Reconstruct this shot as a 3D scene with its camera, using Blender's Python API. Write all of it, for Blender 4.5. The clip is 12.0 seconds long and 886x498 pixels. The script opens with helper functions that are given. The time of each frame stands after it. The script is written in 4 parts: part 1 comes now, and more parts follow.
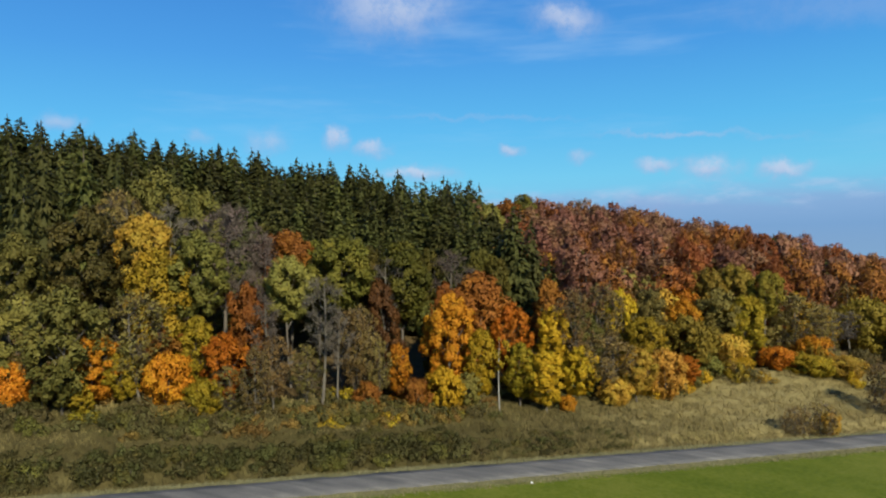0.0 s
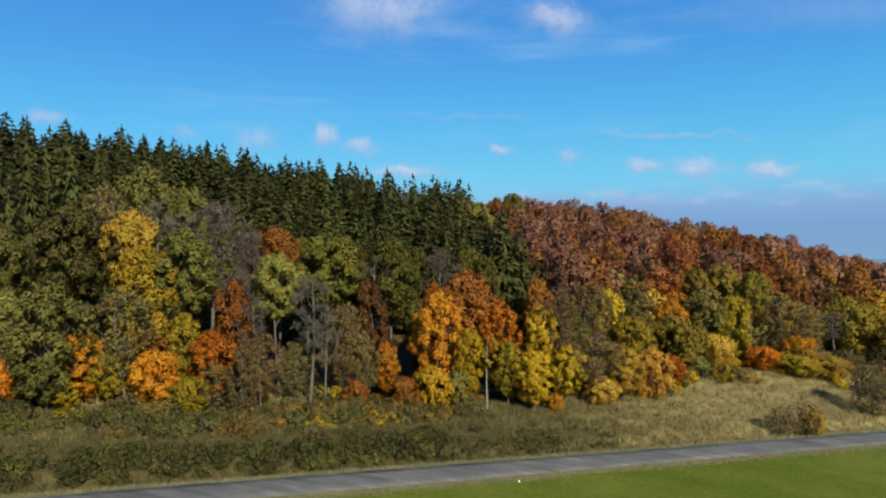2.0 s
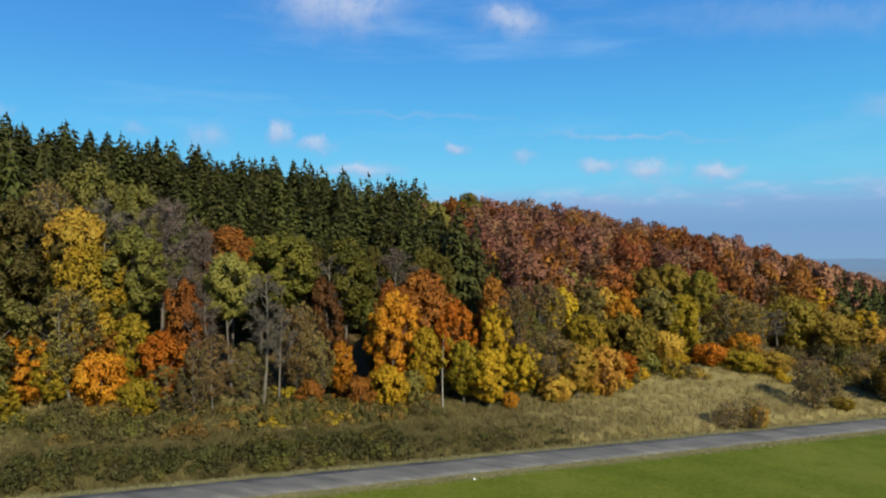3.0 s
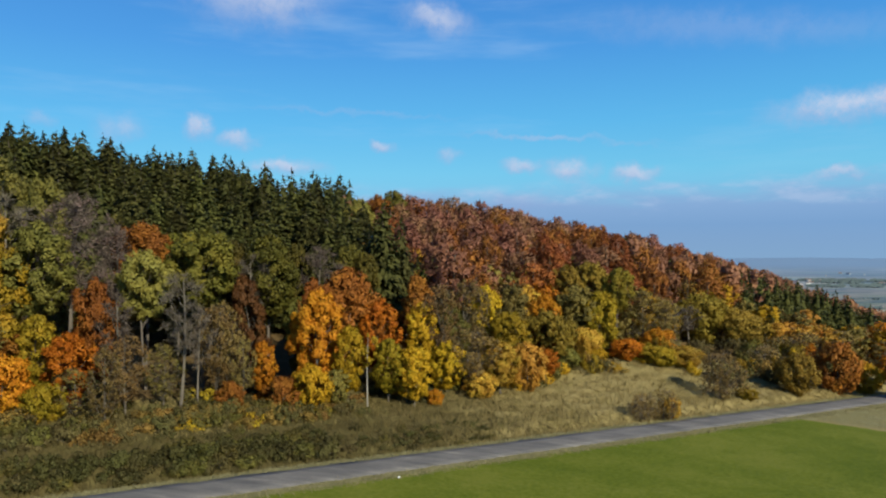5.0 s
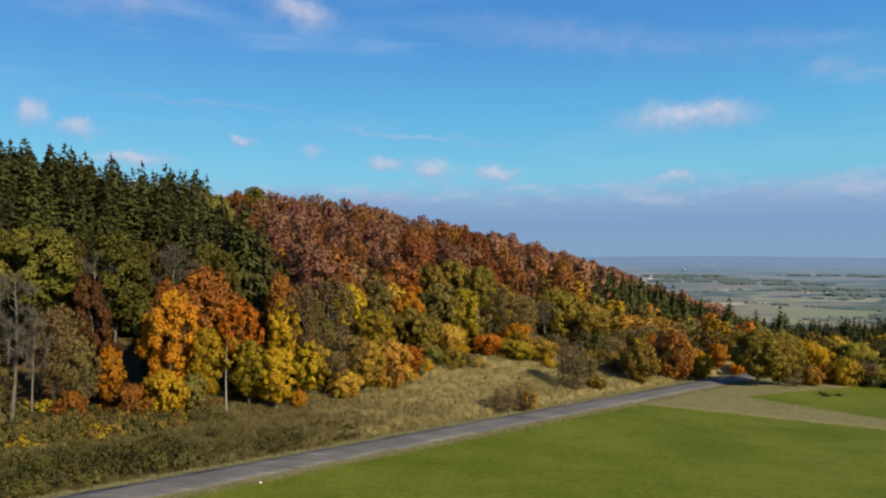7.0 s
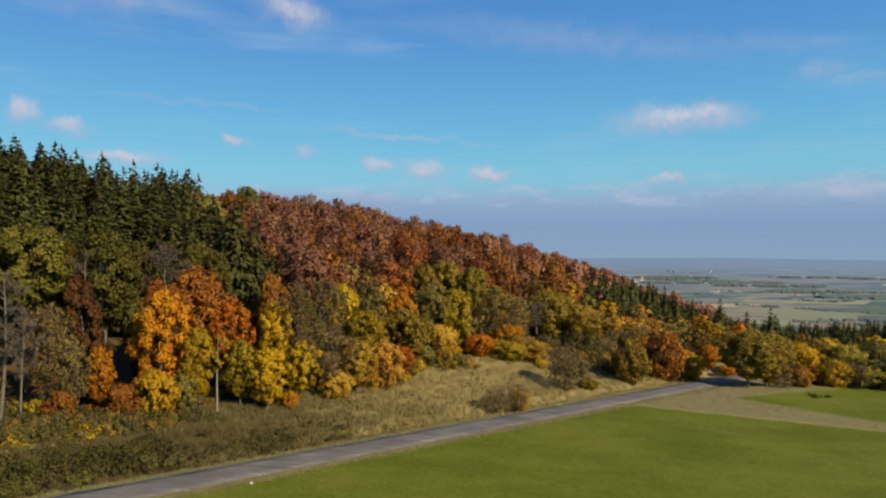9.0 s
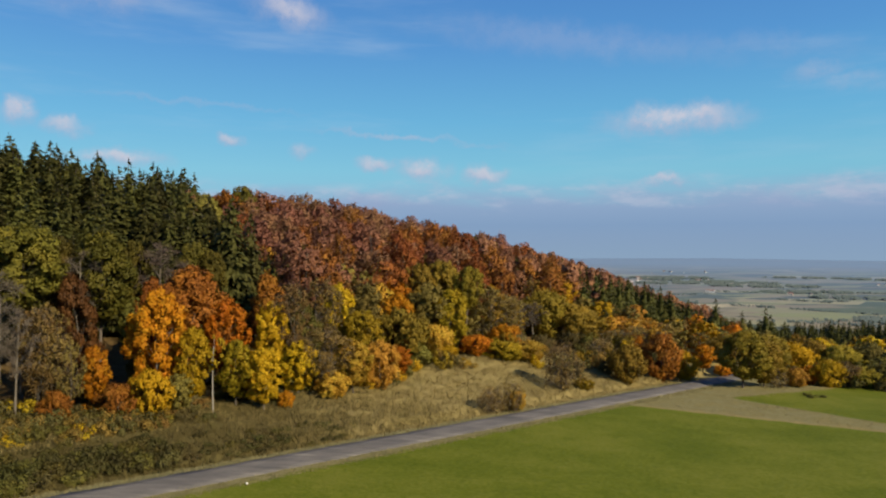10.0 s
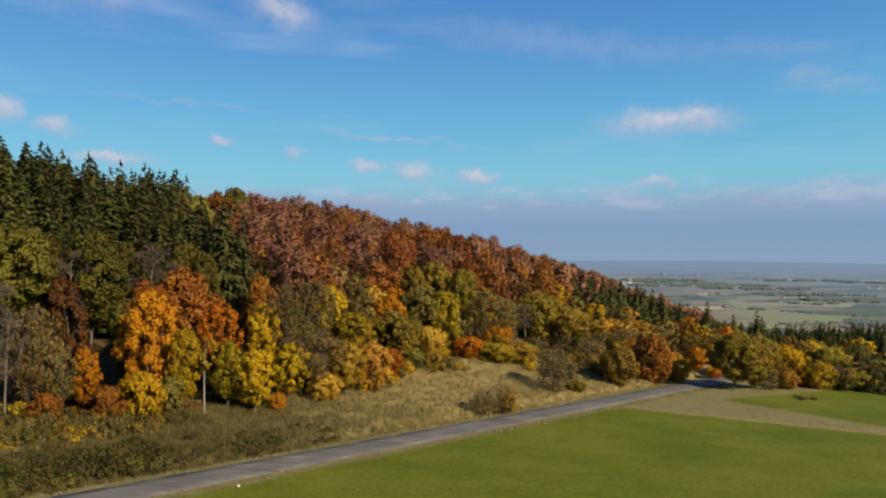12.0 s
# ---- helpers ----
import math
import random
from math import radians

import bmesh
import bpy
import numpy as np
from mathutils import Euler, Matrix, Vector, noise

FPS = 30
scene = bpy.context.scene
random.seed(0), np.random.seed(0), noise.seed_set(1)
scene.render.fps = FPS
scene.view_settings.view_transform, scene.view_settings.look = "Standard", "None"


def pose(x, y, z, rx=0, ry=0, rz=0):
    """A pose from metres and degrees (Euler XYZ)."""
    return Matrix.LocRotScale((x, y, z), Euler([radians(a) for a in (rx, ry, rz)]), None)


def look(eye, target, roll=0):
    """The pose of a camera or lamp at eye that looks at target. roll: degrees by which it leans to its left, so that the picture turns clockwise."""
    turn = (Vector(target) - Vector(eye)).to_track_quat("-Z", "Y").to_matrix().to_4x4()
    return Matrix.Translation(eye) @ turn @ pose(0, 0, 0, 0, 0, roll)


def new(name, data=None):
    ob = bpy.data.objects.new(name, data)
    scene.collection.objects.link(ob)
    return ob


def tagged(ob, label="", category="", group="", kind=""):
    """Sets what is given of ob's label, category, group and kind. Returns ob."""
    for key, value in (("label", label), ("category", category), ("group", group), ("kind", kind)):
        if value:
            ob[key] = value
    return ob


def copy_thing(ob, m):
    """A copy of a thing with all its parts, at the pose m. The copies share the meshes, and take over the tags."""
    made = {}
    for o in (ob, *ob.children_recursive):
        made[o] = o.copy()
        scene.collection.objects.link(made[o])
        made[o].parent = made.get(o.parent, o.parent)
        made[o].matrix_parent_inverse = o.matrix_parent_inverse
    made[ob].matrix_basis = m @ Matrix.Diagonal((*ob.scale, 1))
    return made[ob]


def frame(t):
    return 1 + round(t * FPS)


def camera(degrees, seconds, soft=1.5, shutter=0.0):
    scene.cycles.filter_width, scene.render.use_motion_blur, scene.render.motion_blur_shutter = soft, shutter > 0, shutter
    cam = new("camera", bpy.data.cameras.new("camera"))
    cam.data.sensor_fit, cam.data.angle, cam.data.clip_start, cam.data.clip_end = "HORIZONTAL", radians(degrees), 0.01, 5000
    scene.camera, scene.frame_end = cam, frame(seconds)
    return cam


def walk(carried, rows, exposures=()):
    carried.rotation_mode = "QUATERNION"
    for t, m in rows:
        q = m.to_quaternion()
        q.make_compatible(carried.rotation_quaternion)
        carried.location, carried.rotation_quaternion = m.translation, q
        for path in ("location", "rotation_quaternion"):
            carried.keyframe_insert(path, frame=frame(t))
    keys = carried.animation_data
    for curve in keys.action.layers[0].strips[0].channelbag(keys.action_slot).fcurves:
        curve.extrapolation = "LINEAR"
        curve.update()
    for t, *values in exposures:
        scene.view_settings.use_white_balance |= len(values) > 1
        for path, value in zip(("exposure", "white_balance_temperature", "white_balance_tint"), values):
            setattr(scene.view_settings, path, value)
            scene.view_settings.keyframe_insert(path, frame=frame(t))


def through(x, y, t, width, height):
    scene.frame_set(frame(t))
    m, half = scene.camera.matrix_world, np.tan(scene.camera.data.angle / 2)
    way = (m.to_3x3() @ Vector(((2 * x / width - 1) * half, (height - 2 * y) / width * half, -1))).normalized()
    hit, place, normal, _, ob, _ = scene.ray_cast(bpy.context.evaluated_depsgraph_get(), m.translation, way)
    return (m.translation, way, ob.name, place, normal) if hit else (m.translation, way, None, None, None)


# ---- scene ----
cam = camera(66.0, 12.0, soft=2.1)
EYE = 18.0
# seconds, yaw, pitch, roll: a drone that hovers and turns on the spot
ROWS = [
    (0.0, 23.75, 0.0, 1.25), (0.5, 23.62, -0.04, 1.13), (1.0, 23.08, -0.07, 1.05),
    (1.5, 22.97, -0.11, 0.96), (2.0, 22.83, -0.14, 0.85), (2.5, 22.68, -0.15, 0.80),
    (2.8, 22.3, -0.18, 0.79), (2.9, 20.7, -0.22, 0.78), (3.0, 19.13, -0.27, 0.77), (3.1, 17.1, -0.35, 0.71), (3.2, 15.17, -0.42, 0.66),
    (3.3, 13.95, -0.45, 0.64), (3.5, 13.2, -0.48, 0.63), (3.8, 13.02, -0.49, 0.62),
    (4.8, 12.89, -0.50, 0.60), (5.0, 12.85, -0.50, 0.60), (5.5, 12.70, -0.50, 0.55), (5.8, 12.25, -0.51, 0.50), (6.0, 10.63, -0.55, 0.46),
    (6.3, 6.95, -0.68, 0.47), (6.5, 3.79, -0.73, 0.48), (6.7, 1.92, -0.76, 0.47), (7.0, 1.55, -0.77, 0.45), (7.2, 1.47, -0.76, 0.42),
    (8.8, 0.98, -0.71, 0.22), (9.0, 0.92, -0.71, 0.20), (9.5, 0.76, -0.71, 0.17), (10.0, 0.60, -0.71, 0.13), (10.5, 0.43, -0.67, 0.08),
    (11.0, 0.30, -0.62, 0.05), (11.5, 0.15, -0.59, 0.03), (12.0, 0.0, -0.55, 0.0),
]
walk(cam, [(t, pose(0, 0, EYE, 90 + pitch, roll, yaw)) for t, yaw, pitch, roll in ROWS],
     exposures=[(0.0, 0.44, 5750, 3), (2.7, 0.44, 5750, 3), (5.5, 0.42, 5900, 6), (9.0, 0.36, 6700, 11), (12.0, 0.36, 6750, 11)])

# ---- light: low autumn sun from the right, a little behind the camera ----
SUN_AZ, SUN_EL = 130.0, 32.0
sun = new("sun", bpy.data.lights.new("sun", "SUN"))
sun.data.energy, sun.data.angle, sun.data.color = 5.0, radians(0.5), (1.0, 0.88, 0.64)
_a, _e = radians(SUN_AZ), radians(SUN_EL)
TO_SUN = Vector((math.sin(_a) * math.cos(_e), math.cos(_a) * math.cos(_e), math.sin(_e)))
sun.matrix_world = look((60, -60, 120), Vector((60, -60, 120)) - TO_SUN)


class Nodes:
    """A thin wrapper for building node trees."""

    def __init__(self, tree):
        self.t = tree
        tree.nodes.clear()

    def add(self, kind, **values):
        n = self.t.nodes.new(kind)
        for k, v in values.items():
            setattr(n, k, v)
        return n

    def put(self, value, socket):
        if isinstance(value, bpy.types.NodeSocket):
            self.t.links.new(value, socket)
        elif value is not None:
            if socket.type == "RGBA" and len(value) == 3:
                value = (*value, 1)
            socket.default_value = value

    def math(self, op, a, b=None, c=None, clamp=False):
        n = self.add("ShaderNodeMath", operation=op, use_clamp=clamp)
        for v, s in zip((a, b, c), n.inputs):
            self.put(v, s)
        return n.outputs[0]

    def vec(self, op, a, b=None, out=0, scale=None):
        n = self.add("ShaderNodeVectorMath", operation=op)
        self.put(a, n.inputs[0])
        self.put(b, n.inputs[1])
        self.put(scale, n.inputs[3])
        return n.outputs[out]

    def mix(self, fac, a, b, blend="MIX"):
        n = self.add("ShaderNodeMix", data_type="RGBA", blend_type=blend)
        self.put(fac, n.inputs[0])
        self.put(a, n.inputs[6])
        self.put(b, n.inputs[7])
        return n.outputs[2]

    def noise(self, vector, scale, detail=4.0, rough=0.55, out=0, kind="3D"):
        n = self.add("ShaderNodeTexNoise", noise_dimensions=kind)
        self.put(vector, n.inputs["Vector"])
        n.inputs["Scale"].default_value, n.inputs["Detail"].default_value, n.inputs["Roughness"].default_value = scale, detail, rough
        return n.outputs[out]

    def span(self, v, lo, hi, a=0.0, b=1.0, smooth=False):
        n = self.add("ShaderNodeMapRange", clamp=True, interpolation_type="SMOOTHSTEP" if smooth else "LINEAR")
        for x, s in zip((v, lo, hi, a, b), n.inputs):
            self.put(x, s)
        return n.outputs[0]

    def ramp(self, fac, stops):
        n = self.add("ShaderNodeValToRGB")
        e = n.color_ramp.elements
        while len(e) < len(stops):
            e.new(0.5)
        for k, (p, c) in zip(e, stops):
            k.position, k.color = p, (*c, 1)
        self.put(fac, n.inputs[0])
        return n.outputs[0]


def direction(az, el):
    a, e = radians(az), radians(el)
    return (math.sin(a) * math.cos(e), math.cos(a) * math.cos(e), math.sin(e))


# ---- sky: clear blue with a bank of stratus low down and a few small clouds ----
# azimuth, elevation, half width and half height in degrees, density
CLOUDS = [
    (-27.7, 19.6, 6.4, 3.0, 0.80),
    (-32.6, 9.2, 1.2, 1.1, 0.84),
    (-29.6, 8.4, 2.0, 0.7, 0.78),
    (-17.8, 8.2, 1.2, 0.6, 0.72),
    (-12.4, 7.5, 1.2, 0.7, 0.54),
    (-6.2, 6.4, 1.9, 0.7, 0.78),
    (-2.2, 5.9, 2.6, 1.1, 0.84),
    (2.9, 5.5, 2.1, 0.8, 0.84),
    (-38.0, 8.9, 1.9, 1.2, 0.60),
    (-43.2, 9.4, 1.2, 0.7, 0.42),
    (-26.3, 6.4, 4.0, 0.7, 0.90),
    (18.1, 9.5, 5.9, 1.4, 1.00),
    (17.3, 4.8, 2.2, 0.5, 0.72),
    (28.4, 12.3, 2.4, 0.9, 0.36),
    (27.8, 3.5, 7.6, 1.3, 0.48),
    (-6.5, 3.5, 3.6, 0.8, 0.60),
    (-52.8, 9.8, 1.7, 0.8, 0.60),
    (30.6, 11.2, 2.5, 0.7, 0.30),
]
# the same, and the tilt in degrees
STREAKS = [
    (-13.2, 18.2, 3.4, 1.4, 0.78, -8),
    (-3.5, 8.6, 8.5, 0.30, 0.42, -5),
    (-20.0, 10.8, 9.0, 0.30, 0.22, -3),
    (10.5, 16.0, 15.0, 1.5, 0.24, -8),
    (24.0, 14.5, 9.0, 1.0, 0.16, -8),
]


def build_sky():
    world = bpy.data.worlds.new("autumn_sky")
    scene.world = world
    world.use_nodes = True
    n = Nodes(world.node_tree)
    sky = n.add("ShaderNodeTexSky", sky_type="NISHITA", sun_disc=False, sun_elevation=radians(SUN_EL), sun_rotation=radians(SUN_AZ),
                altitude=600.0, air_density=1.0, dust_density=0.4, ozone_density=3.0)
    way = n.add("ShaderNodeTexCoord").outputs["Generated"]
    way = n.vec("NORMALIZE", way)
    split = n.add("ShaderNodeSeparateXYZ")
    n.put(way, split.inputs[0])
    up = split.outputs[2]
    # clean dry air after a front: deep blue above, turquoise lower down
    deep = n.ramp(up, [(0.0, (2.0, 4.2, 6.2)), (0.10, (1.75, 5.55, 7.6)), (0.17, (1.2, 4.75, 7.8)), (0.27, (0.8, 3.3, 7.3)), (0.40, (0.52, 2.15, 6.2)), (0.8, (0.35, 1.3, 4.2))])
    colour = n.mix(0.8, sky.outputs[0], deep)
    # thin cirrus streaks, stretched level
    flat = n.vec("MULTIPLY", way, (1.0, 1.0, 7.0))
    tilted = n.add("ShaderNodeMapping")
    tilted.inputs["Rotation"].default_value = (0.0, radians(4), radians(20))
    n.put(flat, tilted.inputs[0])
    streak = n.noise(tilted.outputs[0], 2.2, 5, 0.6)
    cirrus = n.math("MULTIPLY", n.span(streak, 0.5, 0.78, 0, 0.30, True), n.span(up, 0.04, 0.2))
    colour = n.mix(cirrus, colour, (5.4, 6.6, 8.0))
    wob = n.noise(way, 26.0, 6, 0.62, out=1)
    wob = n.vec("SCALE", n.vec("SUBTRACT", wob, (0.5, 0.5, 0.5)), scale=0.04)
    bent = n.vec("ADD", way, wob)
    puff = n.noise(way, 30.0, 7, 0.68)
    total, shade = None, None
    for az, el, w, h, dens, tilt in [(*row, 0) for row in CLOUDS] + STREAKS:
        c = Vector(direction(az, el))
        side = Vector(direction(az + 90, 0))
        over = side.cross(c)
        turn = Matrix.Rotation(radians(-tilt), 3, c)
        side, over = turn @ side, turn @ over
        dx = n.math("DIVIDE", n.vec("DOT_PRODUCT", bent, tuple(side), out=1), math.sin(radians(w)))
        off = n.vec("SUBTRACT", bent, tuple(c))
        dy = n.math("DIVIDE", n.vec("DOT_PRODUCT", off, tuple(over), out=1), math.sin(radians(h)))
        ahead = n.math("GREATER_THAN", n.vec("DOT_PRODUCT", way, tuple(c), out=1), 0.5)
        r = n.math("SQRT", n.math("ADD", n.math("MULTIPLY", dx, dx), n.math("MULTIPLY", dy, dy)))
        m = n.math("MULTIPLY", n.span(r, 1.25, 0.1, 0, dens, True), ahead)
        d = n.math("MULTIPLY", m, n.span(dy, -0.9, 0.5))
        total = m if total is None else n.math("MAXIMUM", total, m)
        shade = d if shade is None else n.math("MAXIMUM", shade, d)
    total = n.math("MULTIPLY", total, n.span(puff, 0.28, 0.56, 0.2, 1.0), clamp=True)
    tone = n.mix(shade, (3.9, 4.5, 6.4), (7.0, 6.8, 7.5))
    colour = n.mix(total, colour, tone)
    # blue-grey stratus bank above the horizon
    edge = n.noise(n.vec("MULTIPLY", way, (1, 1, 5)), 9.0, 5, 0.55)
    line = n.math("ADD", up, n.math("MULTIPLY", n.math("SUBTRACT", edge, 0.5), 0.045))
    bank = n.math("MULTIPLY", n.span(line, 0.088, 0.045, 0, 0.8, True), 1.0)
    colour = n.mix(bank, colour, n.ramp(n.span(up, -0.03, 0.085), [(0.0, (2.5, 3.6, 5.2)), (0.45, (2.1, 3.2, 5.4)), (1.0, (3.4, 4.2, 6.4))]))
    # sunlit tufts along the bank's upper edge
    tuft = n.noise(n.vec("MULTIPLY", way, (1, 1, 3)), 17.0, 5, 0.6)
    rim = n.math("MULTIPLY", n.span(line, 0.04, 0.06, 0, 1, True), n.span(line, 0.092, 0.07, 0, 1, True))
    rim = n.math("MULTIPLY", rim, n.span(tuft, 0.44, 0.7, 0, 0.38, True))
    colour = n.mix(rim, colour, (5.6, 5.8, 7.2))
    back = n.add("ShaderNodeBackground")
    n.put(colour, back.inputs[0])
    back.inputs[1].default_value = 0.076
    out = n.add("ShaderNodeOutputWorld")
    n.put(back.outputs[0], out.inputs[0])


build_sky()

# ---- materials ----
def material(name):
    m = bpy.data.materials.new(name)
    m.use_nodes = True
    n = Nodes(m.node_tree)
    out = n.add("ShaderNodeOutputMaterial")
    b = n.add("ShaderNodeBsdfPrincipled")
    n.put(b.outputs[0], out.inputs[0])
    b.inputs["Specular IOR Level"].default_value = 0.25
    return m, n, b, out


def leaf_material(name, shades, sheen=0.6, through=0.16, vary=0.05):
    """Foliage: every leaf takes a shade of its own, every tree a slight cast of its own, and light passes through."""
    m, n, b, out = material(name)
    g = n.add("ShaderNodeNewGeometry")
    o = n.add("ShaderNodeObjectInfo")
    place = n.add("ShaderNodeTexCoord").outputs["Object"]
    clump = n.noise(place, 0.45, 3)
    pick = n.math("ADD", n.math("MULTIPLY", g.outputs["Random Per Island"], 0.10), n.math("MULTIPLY", clump, 1.2))
    pick = n.math("ADD", pick, n.math("MULTIPLY", n.math("SUBTRACT", o.outputs["Random"], 0.5), 0.2))
    stops = [(i / (len(shades) - 1) * 0.84 + 0.1, c) for i, c in enumerate(shades)]
    colour = n.ramp(pick, stops)
    cast = n.add("ShaderNodeHueSaturation")
    n.put(colour, cast.inputs["Color"])
    n.put(n.span(o.outputs["Random"], 0, 1, 0.5 - vary * 0.4, 0.5 + vary * 0.4), cast.inputs["Hue"])
    grain = n.span(n.noise(place, 6.5, 2, 0.6), 0.3, 0.7, 0.86, 1.12)
    lightness = n.math("MULTIPLY", grain, n.span(n.math("FRACT", n.math("MULTIPLY", o.outputs["Random"], 7.31)), 0, 1, 0.72, 1.22))
    n.put(lightness, cast.inputs["Value"])
    n.put(cast.outputs[0], b.inputs["Base Color"])
    b.inputs["Roughness"].default_value = sheen
    b.inputs["Specular IOR Level"].default_value = 0.1
    tr = n.add("ShaderNodeBsdfTranslucent")
    n.put(cast.outputs[0], tr.inputs[0])
    mixed = n.add("ShaderNodeMixShader")
    mixed.inputs[0].default_value = through
    n.put(b.outputs[0], mixed.inputs[1])
    n.put(tr.outputs[0], mixed.inputs[2])
    n.put(mixed.outputs[0], out.inputs[0])
    return m


def bark_material(name, dark, light):
    m, n, b, _ = material(name)
    place = n.add("ShaderNodeTexCoord").outputs["Object"]
    grain = n.noise(n.vec("MULTIPLY", place, (1, 1, 0.25)), 9.0, 5, 0.65)
    blotch = n.noise(place, 1.1, 3)
    n.put(n.mix(n.span(n.math("ADD", n.math("MULTIPLY", grain, 0.6), n.math("MULTIPLY", blotch, 0.5)), 0.3, 0.8), dark, light), b.inputs["Base Color"])
    b.inputs["Roughness"].default_value = 0.95
    bump = n.add("ShaderNodeBump")
    bump.inputs["Distance"].default_value = 0.03
    n.put(grain, bump.inputs["Height"])
    n.put(bump.outputs[0], b.inputs["Normal"])
    return m


LEAVES = {
    "orange": leaf_material("orange_leaves", [(0.23, 0.066, 0.006), (0.37, 0.115, 0.007), (0.46, 0.165, 0.009), (0.49, 0.225, 0.012)], vary=0.02),
    "rust": leaf_material("rust_leaves", [(0.10, 0.036, 0.010), (0.155, 0.053, 0.011), (0.215, 0.076, 0.012), (0.25, 0.105, 0.014)], vary=0.02),
    "apricot": leaf_material("apricot_leaves", [(0.21, 0.105, 0.02), (0.33, 0.165, 0.024), (0.41, 0.215, 0.028), (0.40, 0.255, 0.032)], vary=0.02),
    "yellow": leaf_material("yellow_leaves", [(0.18, 0.11, 0.008), (0.32, 0.19, 0.009), (0.42, 0.25, 0.010), (0.36, 0.25, 0.014)], vary=0.02),
    "lime": leaf_material("yellow_green_leaves", [(0.11, 0.084, 0.008), (0.195, 0.14, 0.010), (0.28, 0.188, 0.012), (0.36, 0.215, 0.014)]),
    "sage": leaf_material("pale_olive_leaves", [(0.078, 0.07, 0.018), (0.125, 0.107, 0.025), (0.17, 0.14, 0.031), (0.215, 0.168, 0.036)]),
    "khaki": leaf_material("yellowing_oak_leaves", [(0.095, 0.072, 0.012), (0.155, 0.113, 0.015), (0.21, 0.148, 0.018), (0.265, 0.172, 0.022)]),
    # darker brown than rust; part of the dark is shade put into the colour
    "umber": leaf_material("shaded_umber_leaves", [(0.045, 0.022, 0.010), (0.075, 0.033, 0.012), (0.11, 0.047, 0.014), (0.15, 0.065, 0.016)], vary=0.02),
    "oak": leaf_material("dull_oak_leaves", [(0.036, 0.035, 0.007), (0.065, 0.059, 0.010), (0.10, 0.086, 0.013), (0.145, 0.112, 0.017)]),
    "olive": leaf_material("olive_leaves", [(0.045, 0.042, 0.011), (0.078, 0.07, 0.016), (0.113, 0.096, 0.021), (0.16, 0.125, 0.027)]),
    "tan": leaf_material("dry_tan_leaves", [(0.09, 0.064, 0.022), (0.145, 0.10, 0.031), (0.20, 0.135, 0.038), (0.18, 0.14, 0.038)]),
    "beech": leaf_material("copper_beech_leaves", [(0.17, 0.06, 0.026), (0.235, 0.08, 0.027), (0.285, 0.102, 0.027), (0.33, 0.138, 0.027)], 0.7, 0.3, 0.03),
    "plum": leaf_material("faded_beech_leaves", [(0.195, 0.095, 0.066), (0.24, 0.112, 0.07), (0.28, 0.128, 0.072), (0.29, 0.152, 0.076)], 0.7, 0.3, 0.03),
    "twig": leaf_material("bare_twigs", [(0.055, 0.042, 0.031), (0.095, 0.074, 0.055), (0.145, 0.115, 0.088)], 0.9, 0.0),
    "purple_twig": leaf_material("dense_plum_twigs", [(0.07, 0.045, 0.042), (0.115, 0.075, 0.068), (0.16, 0.105, 0.092)], 0.9, 0.0),
    "spruce": leaf_material("spruce_needles", [(0.018, 0.020, 0.006), (0.033, 0.035, 0.009), (0.051, 0.050, 0.012), (0.076, 0.068, 0.016)], 0.7, 0.06, 0.05),
    "bramble": leaf_material("bramble_leaves", [(0.028, 0.029, 0.009), (0.048, 0.046, 0.013), (0.07, 0.063, 0.018), (0.095, 0.08, 0.026)]),
    "grass": leaf_material("dry_grass_blades", [(0.15, 0.122, 0.042), (0.22, 0.178, 0.062), (0.30, 0.24, 0.092), (0.21, 0.18, 0.055)], 0.7, 0.2),
    "russet": leaf_material("russet_leaves", [(0.1, 0.062, 0.017), (0.17, 0.102, 0.025), (0.23, 0.14, 0.032), (0.2, 0.145, 0.035)], vary=0.03),
    "weed": leaf_material("olive_weeds", [(0.052, 0.046, 0.015), (0.08, 0.067, 0.022), (0.112, 0.09, 0.031), (0.086, 0.078, 0.023)], 0.7, 0.2),
    "straw": leaf_material("bleached_grass_blades", [(0.16, 0.135, 0.06), (0.21, 0.175, 0.083), (0.27, 0.225, 0.12)], 0.7, 0.2),
}
BARK = bark_material("grey_brown_bark", (0.05, 0.04, 0.032), (0.17, 0.14, 0.11))
BIRCH_BARK = bark_material("birch_bark", (0.12, 0.10, 0.08), (0.42, 0.39, 0.33))
PALE_BARK = bark_material("pale_bark", (0.055, 0.045, 0.033), (0.19, 0.16, 0.12))


